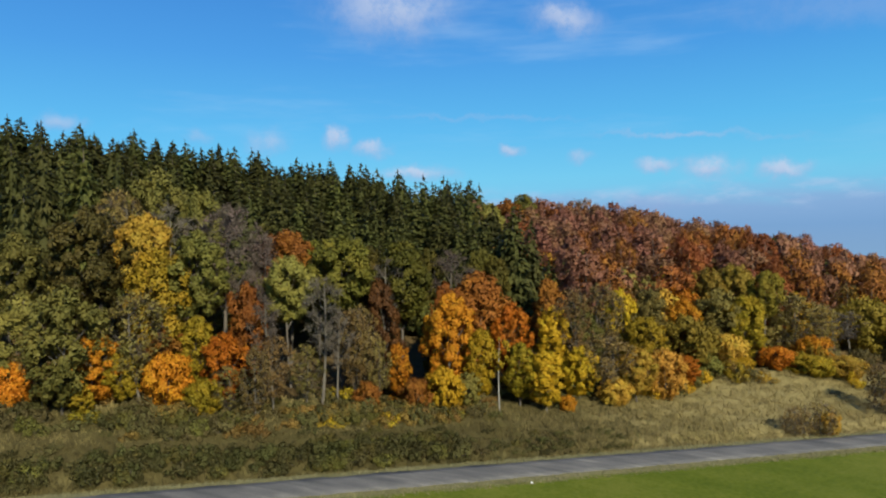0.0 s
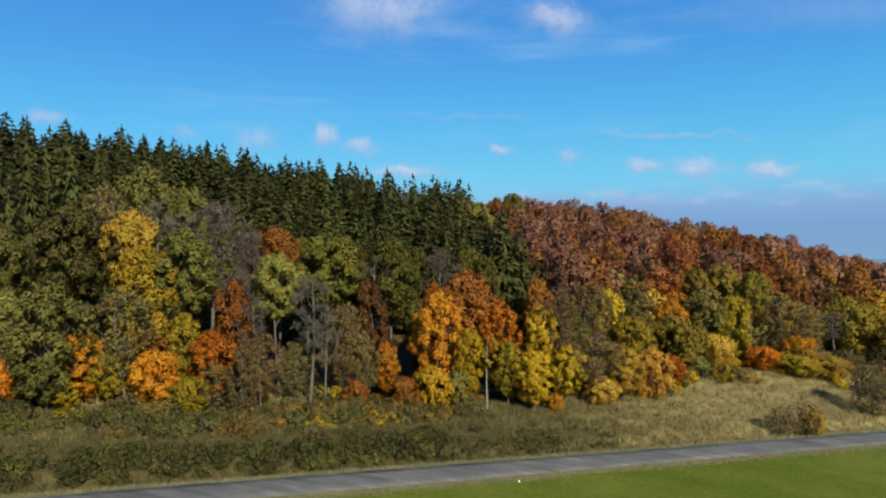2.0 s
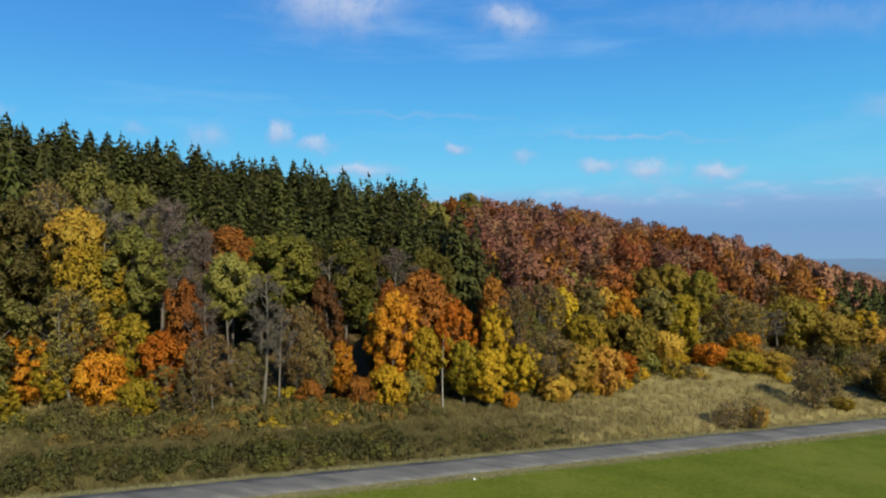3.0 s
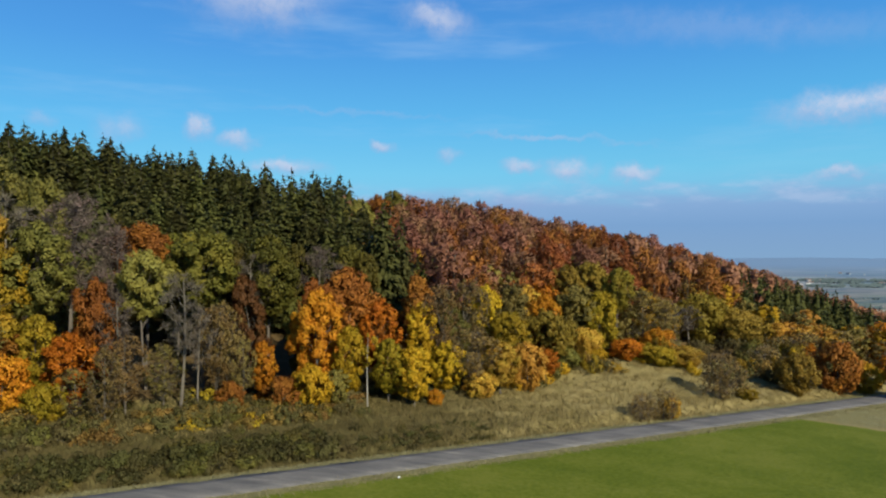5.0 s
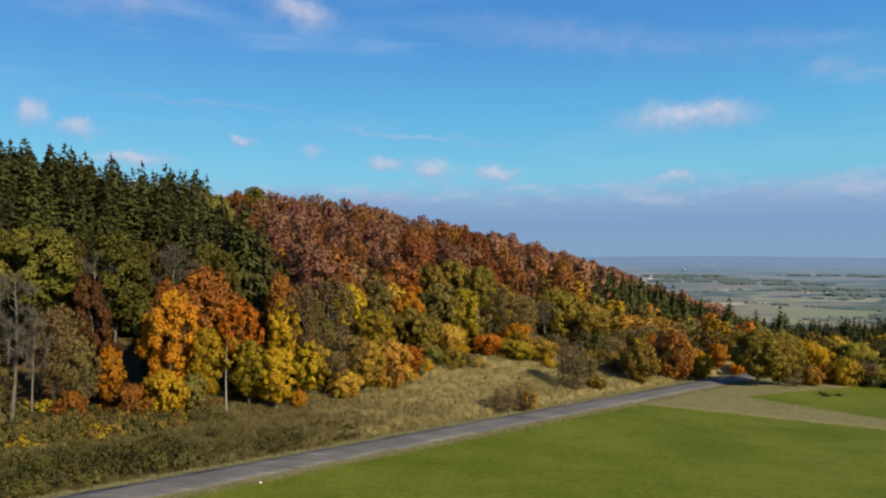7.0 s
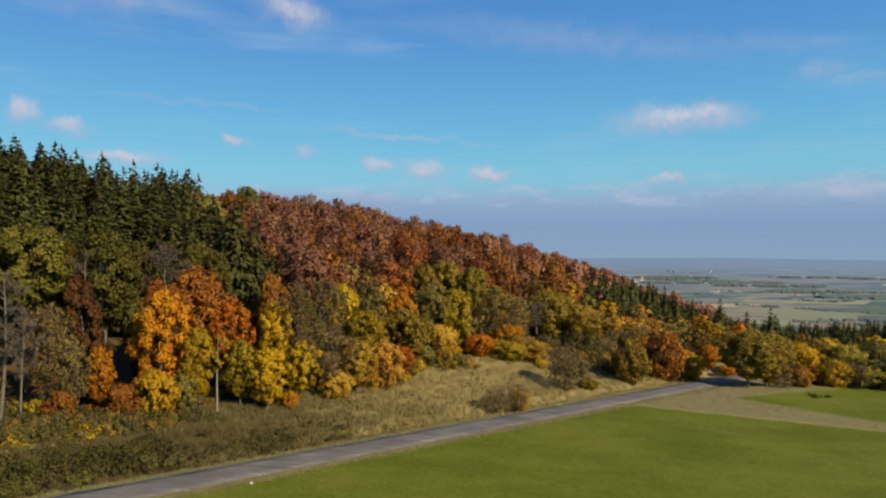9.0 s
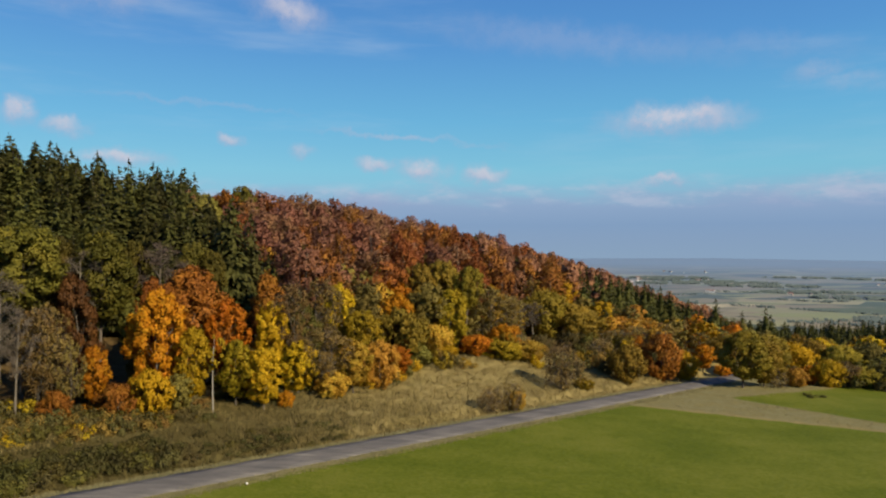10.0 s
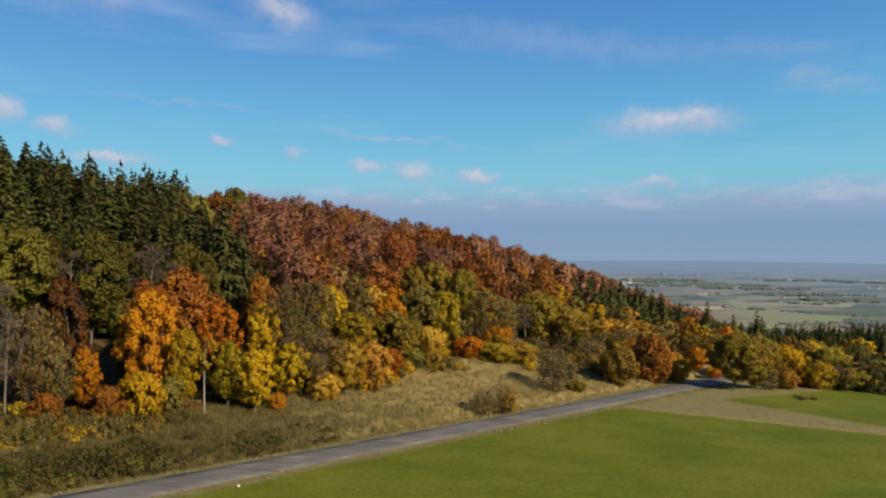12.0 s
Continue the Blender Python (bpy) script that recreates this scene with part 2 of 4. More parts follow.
def ground_material():
    """Meadow, dry grass, forest floor and the far farmland, told apart by attributes of the sheet."""
    m, n, b, _ = material("countryside_ground")
    place = n.add("ShaderNodeNewGeometry").outputs["Position"]

    def weight(name):
        return n.add("ShaderNodeAttribute", attribute_name=name).outputs["Fac"]
    fine = n.noise(place, 2.6, 6, 0.7)
    mid = n.noise(place, 0.35, 5, 0.6)
    wide = n.noise(place, 0.07, 4)
    stretched = n.noise(n.vec("MULTIPLY", place, (0.5, 1.0, 1.0)), 0.16, 4)

    def edged(w):
        return n.span(n.math("ADD", w, n.math("MULTIPLY", n.math("SUBTRACT", mid, 0.5), 0.7)), 0.35, 0.65)
    dry = n.ramp(n.math("ADD", n.math("MULTIPLY", fine, 0.55), n.math("MULTIPLY", wide, 0.5)),
                 [(0.32, (0.11, 0.086, 0.028)), (0.45, (0.18, 0.14, 0.048)), (0.55, (0.265, 0.205, 0.08)), (0.68, (0.165, 0.136, 0.042))])
    pale = n.ramp(n.math("ADD", n.math("MULTIPLY", fine, 0.5), n.math("MULTIPLY", mid, 0.5)),
                  [(0.3, (0.10, 0.093, 0.036)), (0.5, (0.165, 0.146, 0.062)), (0.7, (0.24, 0.208, 0.10))])
    green = n.ramp(n.math("ADD", n.math("MULTIPLY", fine, 0.42), n.math("ADD", n.math("MULTIPLY", wide, 0.36), n.math("MULTIPLY", n.math("ADD", stretched, mid), 0.15))),
                   [(0.38, (0.05, 0.068, 0.004)), (0.47, (0.074, 0.094, 0.005)), (0.54, (0.096, 0.112, 0.008)), (0.62, (0.13, 0.135, 0.016))])
    floor = n.ramp(n.math("ADD", n.math("MULTIPLY", fine, 0.6), n.math("MULTIPLY", mid, 0.4)),
                   [(0.3, (0.035, 0.026, 0.012)), (0.55, (0.10, 0.065, 0.025)), (0.75, (0.17, 0.10, 0.035))])
    weeds = n.ramp(n.math("ADD", n.math("MULTIPLY", fine, 0.55), n.math("MULTIPLY", wide, 0.5)),
                   [(0.3, (0.064, 0.054, 0.017)), (0.5, (0.098, 0.079, 0.027)), (0.7, (0.15, 0.117, 0.043))])
    dry = n.mix(edged(weight("weeds")), dry, weeds)
    colour = n.mix(edged(weight("forest")), dry, floor)
    colour = n.mix(edged(weight("pale")), colour, pale)
    colour = n.mix(edged(weight("field")), colour, green)
    # far farmland: long strips of pasture, stubble and plough
    cell = n.add("ShaderNodeTexVoronoi", feature="F1", distance="CHEBYCHEV")
    turned = n.add("ShaderNodeMapping")
    turned.inputs["Rotation"].default_value = (0, 0, radians(28))
    turned.inputs["Scale"].default_value = (0.0052, 0.0088, 0.0)
    n.put(n.vec("ADD", place, n.vec("SCALE", n.noise(place, 0.002, 3, out=1), scale=90.0)), turned.inputs[0])
    n.put(turned.outputs[0], cell.inputs["Vector"])
    cell.inputs["Scale"].default_value = 1.0
    tone = n.add("ShaderNodeSeparateColor")
    n.put(cell.outputs["Color"], tone.inputs[0])
    plots = n.ramp(tone.outputs[0], [(0.0, (0.06, 0.078, 0.042)), (0.2, (0.17, 0.18, 0.075)), (0.4, (0.40, 0.33, 0.19)), (0.55, (0.10, 0.125, 0.055)), (0.7, (0.17, 0.125, 0.09)), (0.86, (0.22, 0.235, 0.10)), (1.0, (0.05, 0.066, 0.045))])
    plots = n.mix(n.span(n.noise(place, 0.02, 4), 0.3, 0.7, 0, 0.22), plots, (0.11, 0.14, 0.10))
    broad = n.noise(n.vec("MULTIPLY", place, (1.0, 1.6, 0.0)), 0.0042, 4)
    plots = n.mix(n.span(broad, 0.5, 0.56, 0, 0.75), plots, (0.235, 0.185, 0.125))
    woods = n.noise(n.vec("ADD", n.vec("MULTIPLY", place, (1.0, 1.8, 0.0)), (7000, 300, 0)), 0.0036, 5)
    plots = n.mix(n.span(woods, 0.55, 0.58, 0, 0.9), plots, (0.052, 0.066, 0.055))
    colour = n.mix(weight("far"), colour, plots)
    # haze painted into the colour: the farther the land, the bluer
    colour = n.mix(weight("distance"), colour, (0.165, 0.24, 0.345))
    n.put(colour, b.inputs["Base Color"])
    b.inputs["Roughness"].default_value = 0.95
    b.inputs["Specular IOR Level"].default_value = 0.1
    bump = n.add("ShaderNodeBump")
    bump.inputs["Distance"].default_value, bump.inputs["Strength"].default_value = 0.25, 0.6
    n.put(n.math("ADD", n.math("MULTIPLY", fine, 0.4), mid), bump.inputs["Height"])
    n.put(bump.outputs[0], b.inputs["Normal"])
    return m


def asphalt_material():
    m, n, b, _ = material("worn_asphalt")
    place = n.add("ShaderNodeTexCoord").outputs["Object"]
    along = n.noise(n.vec("MULTIPLY", place, (0.12, 1.6, 1.0)), 1.0, 4)
    grit = n.noise(place, 7.0, 6, 0.75)
    patch = n.noise(n.vec("MULTIPLY", place, (0.5, 1.0, 1.0)), 0.5, 4, 0.6)
    v = n.math("ADD", n.math("ADD", n.math("MULTIPLY", along, 0.35), n.math("MULTIPLY", grit, 0.25)), n.math("MULTIPLY", patch, 0.4))
    colour = n.ramp(v, [(0.36, (0.066, 0.061, 0.056)), (0.47, (0.112, 0.102, 0.093)), (0.56, (0.15, 0.135, 0.119)), (0.66, (0.27, 0.235, 0.19))])
    n.put(colour, b.inputs["Base Color"])
    b.inputs["Roughness"].default_value = 0.9
    bump = n.add("ShaderNodeBump")
    bump.inputs["Distance"].default_value = 0.02
    n.put(grit, bump.inputs["Height"])
    n.put(bump.outputs[0], b.inputs["Normal"])
    return m


def plain_material(name, a, b_, scale=3.0, rough=0.8):
    m, n, b, _ = material(name)
    place = n.add("ShaderNodeTexCoord").outputs["Object"]
    n.put(n.mix(n.span(n.noise(place, scale, 5, 0.65), 0.3, 0.7), a, b_), b.inputs["Base Color"])
    b.inputs["Roughness"].default_value = rough
    return m


# ---- the lie of the land ----
AX, AY = 0.7145, 0.6997          # the road's direction on the plan
def sq(x, y):
    return x * AX + y * AY, -x * AY + y * AX
def smooth(u):
    u = np.clip(u, 0, 1)
    return u * u * (3 - 2 * u)
CREST_S = [-400, -60, -35, 11, 38, 68, 103, 143, 173, 202, 238, 340, 411, 600, 900]
CREST_Z = [30, 30, 28, 22, 19, 15.4, 15.2, 10.6, 8.0, 3.2, -5, -34, -50, -80, -116]
def height(x, y):
    s, q = sq(x, y)
    e = np.maximum(s - 135, 0)
    base = -0.06 * s - np.where(e < 44, 0.0016 * e * e, 0.0016 * 44 * 44 + 0.1408 * (e - 44))
    base = np.where(s < -300, 18, base)
    low = -116.0
    base = np.maximum(base, low)
    bank = 0.12 * np.clip(q - 57.2, 0, 19) - 0.5 * np.exp(-((q - 58.6) / 1.3) ** 2)
    bank = bank + 1.6 * np.exp(-((s - 84) / 16) ** 2 - ((q - 76) / 8) ** 2)
    crest = np.interp(s, CREST_S, CREST_Z)
    up = smooth((q - 74) / 96) * 0.55 + 0.45 * np.clip((q - 74) / 96, 0, 1)
    up = up ** np.interp(s, [120, 200], [1.0, 1.4])
    z = (base + bank) * (1 - up) + crest * up
    z = z - 0.22 * np.maximum(q - 172, 0) * (q < 900) - 0.22*728*(q >= 900)
    z = z + 17.0 * np.exp(-((s - 282) / 46) ** 2 - ((q - 30) / 55) ** 2)
    field = 0.02 * np.maximum(-q, 0)
    z = np.maximum(z - field, low)
    return z


def ground_at(x, y):
    return float(height(np.array(float(x)), np.array(float(y))))


def spot(s, q):
    """Plan coordinates from the way along the road and the way off it."""
    return s * AX - q * AY, s * AY + q * AX


def mesh_of(name, verts, quads, normals_or_mats, mats=None, smooth=False):
    """A mesh from arrays; leaf arrays bring shading normals with them."""
    normals = None
    if isinstance(normals_or_mats, np.ndarray):
        normals = normals_or_mats
    else:
        mats, smooth = normals_or_mats, bool(mats) or smooth
    verts, quads = np.asarray(verts, np.float32), np.asarray(quads, np.int32)
    assert quads.max() < len(verts)
    k = quads.shape[1]
    me = bpy.data.meshes.new(name)
    me.vertices.add(len(verts))
    me.vertices.foreach_set("co", verts.ravel())
    me.loops.add(quads.size)
    me.loops.foreach_set("vertex_index", quads.ravel())
    me.polygons.add(len(quads))
    me.polygons.foreach_set("loop_start", np.arange(0, quads.size, k, dtype=np.int32))
    me.polygons.foreach_set("use_smooth", np.full(len(quads), smooth))
    for m in (mats if isinstance(mats, (list, tuple)) else [mats]):
        me.materials.append(m)
    me.update(calc_edges=True)
    if normals is not None:
        me.polygons.foreach_set("use_smooth", np.full(len(quads), True))
        me.normals_split_custom_set_from_vertices(normals.astype(np.float32))
    len(me.corner_normals), len(me.vertex_normals), len(me.polygon_normals)      # settle the normals now
    return me


def steps(*runs):
    """Values from runs of (start, end, step)."""
    return np.unique(np.round(np.concatenate([np.arange(a, b, d) for a, b, d in runs]), 3))


def sheet(ss, qs, lift=0.0):
    S, Q = np.meshgrid(ss, qs, indexing="ij")
    X, Y = S * AX - Q * AY, S * AY + Q * AX
    Z = height(X, Y) + lift
    v = np.stack([X, Y, Z], -1).reshape(-1, 3)
    a, c = len(ss), len(qs)
    i = (np.arange(a - 1)[:, None] * c + np.arange(c - 1)[None]).ravel()
    return v, np.stack([i, i + c, i + c + 1, i + 1], 1), S.ravel(), Q.ravel()


FIELD_Q = 50.9


def build_ground():
    ss = steps((-1500, -200, 130), (-200, -60, 10), (-60, 170, 1.6), (170, 500, 9), (500, 1500, 40), (1500, 4960, 110))
    qs = steps((-2600, -200, 150), (-200, -20, 12), (-20, 45, 2.2), (45, 90, 0.6), (90, 200, 4), (200, 900, 35), (900, 4200, 130))
    v, f, S, Q = sheet(ss, qs)
    rng = np.random.default_rng(4)
    rough = np.interp(Q, [56, 59, 62, 78, 100], [0, 0.03, 0.13, 0.16, 0.3]) * (S < 170) * (S > -60)
    v[:, 2] += 0.3 * rough * rng.normal(size=len(v))
    v[:, 2] += rough * (np.sin(S * 1.7 + 2 * np.sin(Q * 0.9)) + np.sin(Q * 2.1 + 1.5 * np.sin(S * 0.6)) + np.sin(S * 0.55 + Q * 0.8)) * 0.6
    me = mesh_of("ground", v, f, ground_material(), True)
    far = smooth((np.hypot(v[:, 0], v[:, 1]) - 550) / 350)
    def inside(*gaps):
        """A soft edge about two metres wide where the least gap is nought."""
        return np.clip(0.5 + 0.4 * np.minimum.reduce(gaps), 0, 1)
    edge = 84 + (51.6 - Q) * 0.47
    masks = {
        "field": np.maximum.reduce([
            inside(FIELD_Q - Q, edge - S),
            inside(43.5 - 0.25 * (S - 110) - Q, S - 104, 149 - S),
            inside(S - 150, 180 - S, Q - 46, 62 - Q)]),
        "pale": np.maximum(0.85 * inside(4.2 - np.abs(Q - 54), 135 - S), 0.62 * inside(52 - Q, S - edge, 130 - S)),
        "forest": smooth((Q - 74) / 6) * smooth((700 - S) / 200),
        "far": far,
        "weeds": smooth((68 - S) / 52) * smooth((80 - Q) / 4),
        # share of the painted haze in the ground colour, growing with distance
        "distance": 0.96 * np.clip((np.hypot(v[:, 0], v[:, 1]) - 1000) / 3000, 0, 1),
    }
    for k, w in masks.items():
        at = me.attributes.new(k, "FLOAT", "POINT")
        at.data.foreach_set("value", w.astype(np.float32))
    tagged(new("ground", me), "rolling meadow, grassy bank and wooded hillside falling to farmland", "ground", kind="structure")


def build_road():
    ss = steps((-120, 132, 1.0))
    across = np.array([-2.15, -2.0, -1.0, 0.0, 1.0, 2.0, 2.15])
    lift = np.array([-0.12, 0.05, 0.09, 0.11, 0.09, 0.05, -0.12])
    rng = np.random.default_rng(9)
    v = []
    for s in ss:
        for a, l in zip(across, lift):
            edge = 0.12 * math.sin(s * 0.9) * (abs(a) > 1.5) * math.copysign(1, a) * 0.6 + rng.normal() * 0.06 * (abs(a) > 1.5)
            x, y = spot(s, 54.1 + a + edge)
            v.append((x, y, ground_at(x, y) + l))
    c = len(across)
    i = (np.arange(len(ss) - 1)[:, None] * c + np.arange(c - 1)[None]).ravel()
    ob = new("road", mesh_of("road", v, np.stack([i, i + c, i + c + 1, i + 1], 1), asphalt_material(), True))
    tagged(ob, "narrow worn grey asphalt lane with patched surface", "road", kind="structure")


build_ground()
build_road()


# ---- plants ----
def tube(path, radii, sides=6):
    """Rings round a bent line: verts and quads."""
    path = np.asarray(path, float)
    d = np.gradient(path, axis=0)
    d /= np.linalg.norm(d, axis=1)[:, None] + 1e-9
    ref = np.where(np.abs(d[:, 2:3]) > 0.9, np.array([[1.0, 0, 0]]), np.array([[0, 0, 1.0]]))
    u = np.cross(d, ref)
    u /= np.linalg.norm(u, axis=1)[:, None] + 1e-9
    w = np.cross(d, u)
    a = np.linspace(0, 2 * np.pi, sides, endpoint=False)
    v = path[:, None] + (np.cos(a)[None, :, None] * u[:, None] + np.sin(a)[None, :, None] * w[:, None]) * np.asarray(radii)[:, None, None]
    k = len(path)
    i = (np.arange(k - 1)[:, None] * sides + np.arange(sides)[None]).ravel()
    j = (np.arange(k - 1)[:, None] * sides + (np.arange(sides)[None] + 1) % sides).ravel()
    return v.reshape(-1, 3), np.stack([i, j, j + sides, i + sides], 1)


def merged(pieces):
    vs, fs, ns, at = [], [], [], 0
    for v, f, *n in pieces:
        vs.append(v)
        fs.append(f + at)
        ns += n
        at += len(v)
    return (np.concatenate(vs), np.concatenate(fs)) + ((np.concatenate(ns),) if ns else ())


def leaf_cards(rng, centre, normal, length, width, shading=None, along=None):
    """A small pointed leaf spray at each centre."""
    n = len(centre)
    normal = normal / (np.linalg.norm(normal, axis=1)[:, None] + 1e-9)
    t = rng.normal(size=(n, 3)) if along is None else along + rng.normal(size=(n, 3)) * 0.35
    t -= normal * (t * normal).sum(1)[:, None]
    t /= np.linalg.norm(t, axis=1)[:, None] + 1e-9
    b = np.cross(normal, t)
    l, w = np.asarray(length)[:, None], np.asarray(width)[:, None]
    v = np.stack([centre - t * l * 0.7 + b * w, centre - t * l * 0.7 - b * w, centre + t * l], 1)
    s = normal if shading is None else shading
    s = s / (np.linalg.norm(s, axis=1)[:, None] + 1e-9)
    return v.reshape(-1, 3), np.arange(3 * n).reshape(n, 3), np.repeat(s, 3, axis=0)


def crown_lobes(rng, tall, wide, base, count, top_heavy=0.5, grain=1.0):
    """Lobes over an egg-shaped crown, a few of them within."""
    lobes = []
    mid, half = tall * (1 + base) / 2, tall * (1 - base) / 2
    for i in range(count):
        u = 1 - 2 * (i + 0.5) / count                      # from the top down
        ang = i * 2.39996 + rng.uniform(-0.45, 0.45)
        out = math.sqrt(1 - u * u) * (1 + (top_heavy - 0.5) * 0.5 * u)
        deep = rng.uniform(0.55, 1.0 - 0.18 * grain) if i % 4 else rng.uniform(0.05, 0.55)
        size = wide * rng.uniform(0.14, 0.25) * grain
        lobes.append((wide * 0.5 * out * deep * math.cos(ang), wide * 0.5 * out * deep * math.sin(ang),
                      mid + half * u * (0.9 if u > 0 else 0.82) - size * (0.75 if u > 0.6 else 0.2), size))
    return lobes


def broadleaf(seed, tall=12.0, wide=7.0, base=0.18, lobes=24, leaves=3000, leaf=0.2, twigs=0, top_heavy=0.5, hollow=0.62, inner=0.0, tuft=6, form=0.5, grain=0.66):
    """Arrays for the trunk with its limbs, and for the crown."""
    rng = np.random.default_rng(seed)
    spots = crown_lobes(rng, tall, wide, base, lobes, top_heavy, grain)
    bend = rng.normal(size=2) * tall * 0.03
    zs = np.linspace(-0.4, tall * 0.9, 7)
    path = np.stack([bend[0] * np.sin(zs / tall * 3), bend[1] * np.sin(zs / tall * 2.3), zs], 1)
    r0 = tall * 0.009 + 0.02
    limbs = spots[::2] if leaves == 0 or leaves > 2500 else spots[::8]
    wood = [tube(path, r0 * (1.25 - zs / tall) ** 1.1, 6 if leaves > 2500 or leaves == 0 else 4)]
    for x, y, z, r in limbs:
        h0 = max(z - math.hypot(x, y) * rng.uniform(0.8, 1.5) - r * 0.3, tall * base * 0.7)
        root = np.array([np.interp(h0, zs, path[:, 0]), np.interp(h0, zs, path[:, 1]), h0])
        tip = np.array([x, y, z + r * 0.3])
        midp = (root + tip) / 2 + np.array([0, 0, -0.1 * r]) + rng.normal(size=3) * 0.12 * r
        wood.append(tube([root, midp, tip], np.array([0.36, 0.22, 0.06]) * r0 * 1.1, 4 if leaves > 2500 or leaves == 0 else 3))
    # each main lobe carries smaller tufts, and the leaves grow on the tufts
    tufts = []
    for x, y, z, r in spots:
        for k in range(tuft):
            d = rng.normal(size=3) + np.array([x, y, 0]) / (wide * 0.5) * 0.8 + np.array([0, 0, 0.3])
            d /= np.linalg.norm(d)
            tufts.append((x + d[0] * r * 0.72, y + d[1] * r * 0.72, z + d[2] * r * 0.62, r * rng.uniform(0.36, 0.56)))
    A = np.array(tufts)
    w = A[:, 3] ** 2
    many = leaves * 2
    L = A[rng.choice(len(A), many, p=w / w.sum())]
    d = rng.normal(size=(many, 3))
    d /= np.linalg.norm(d, axis=1)[:, None]
    c = L[:, :3] + d * L[:, 3:4] * (hollow + (1.12 - hollow) * rng.random((many, 1)) ** 0.7)
    # none deep within a neighbouring tuft
    deep = np.zeros(many, bool)
    for x, y, z, r in spots:
        deep |= ((c - np.array([x, y, z])) ** 2).sum(1) < (hollow * 1.1 * r) ** 2
    pick = np.nonzero(~deep)[0][:leaves]
    c, d, leaves = c[pick], d[pick], len(pick)
    nrm = d + rng.normal(size=(leaves, 3)) * 0.3 + np.array([0, 0, 0.15])

    def shading(c, d):
        """Rounded by the tuft and by the whole crown."""
        whole = (c - np.array([0, 0, tall * (0.45 + 0.45 * base)])) / np.array([wide * 0.5, wide * 0.5, tall * (1 - base) * 0.5])
        whole = whole / (np.linalg.norm(whole, axis=1)[:, None] + 0.25)
        return d * form + whole * (1.05 - form) + rng.normal(size=c.shape) * 0.2 + np.array([0, 0, 0.05])
    size = leaf * rng.uniform(0.6, 1.35, leaves)
    crown = [leaf_cards(rng, c, nrm, size, size * 0.66, shading(c, d))] if leaves else []
    if inner:
        # broader sprays within close the crown
        A = np.array(spots)
        k = int(leaves * inner)
        L = A[rng.choice(len(A), k, p=A[:, 3] ** 2 / (A[:, 3] ** 2).sum())]
        d = rng.normal(size=(k, 3))
        d /= np.linalg.norm(d, axis=1)[:, None]
        c = L[:, :3] + d * L[:, 3:4] * rng.uniform(0.25, 0.85, (k, 1))
        size = leaf * rng.uniform(1.5, 2.5, k)
        crown.append(leaf_cards(rng, c, d + rng.normal(size=(k, 3)) * 0.4, size, size * 0.6, shading(c, d)))
    w = np.array([l[3] ** 2 for l in spots])
    sprays = []
    if twigs:
        which = rng.choice(len(spots), twigs, p=w / w.sum())
        L = np.array(spots)[which]
        d = rng.normal(size=(twigs, 3)) + np.array([0, 0, 0.7])
        d /= np.linalg.norm(d, axis=1)[:, None]
        a = L[:, :3] + d * L[:, 3:4] * rng.uniform(0.0, 0.5, (twigs, 1))
        b = a + (d + rng.normal(size=(twigs, 3)) * 0.35) * L[:, 3:4] * rng.uniform(0.5, 1.0, (twigs, 1))
        side = np.cross(b - a, rng.normal(size=(twigs, 3)))
        side /= np.linalg.norm(side, axis=1)[:, None] + 1e-9
        side *= rng.uniform(0.012, 0.03, (twigs, 1))
        v = np.stack([a - side, a + side, b], 1).reshape(-1, 3)
        sprays = [(v, np.arange(3 * twigs).reshape(twigs, 3))]
    return merged(wood), (merged(crown) if crown else None), (merged(sprays) if twigs else None)


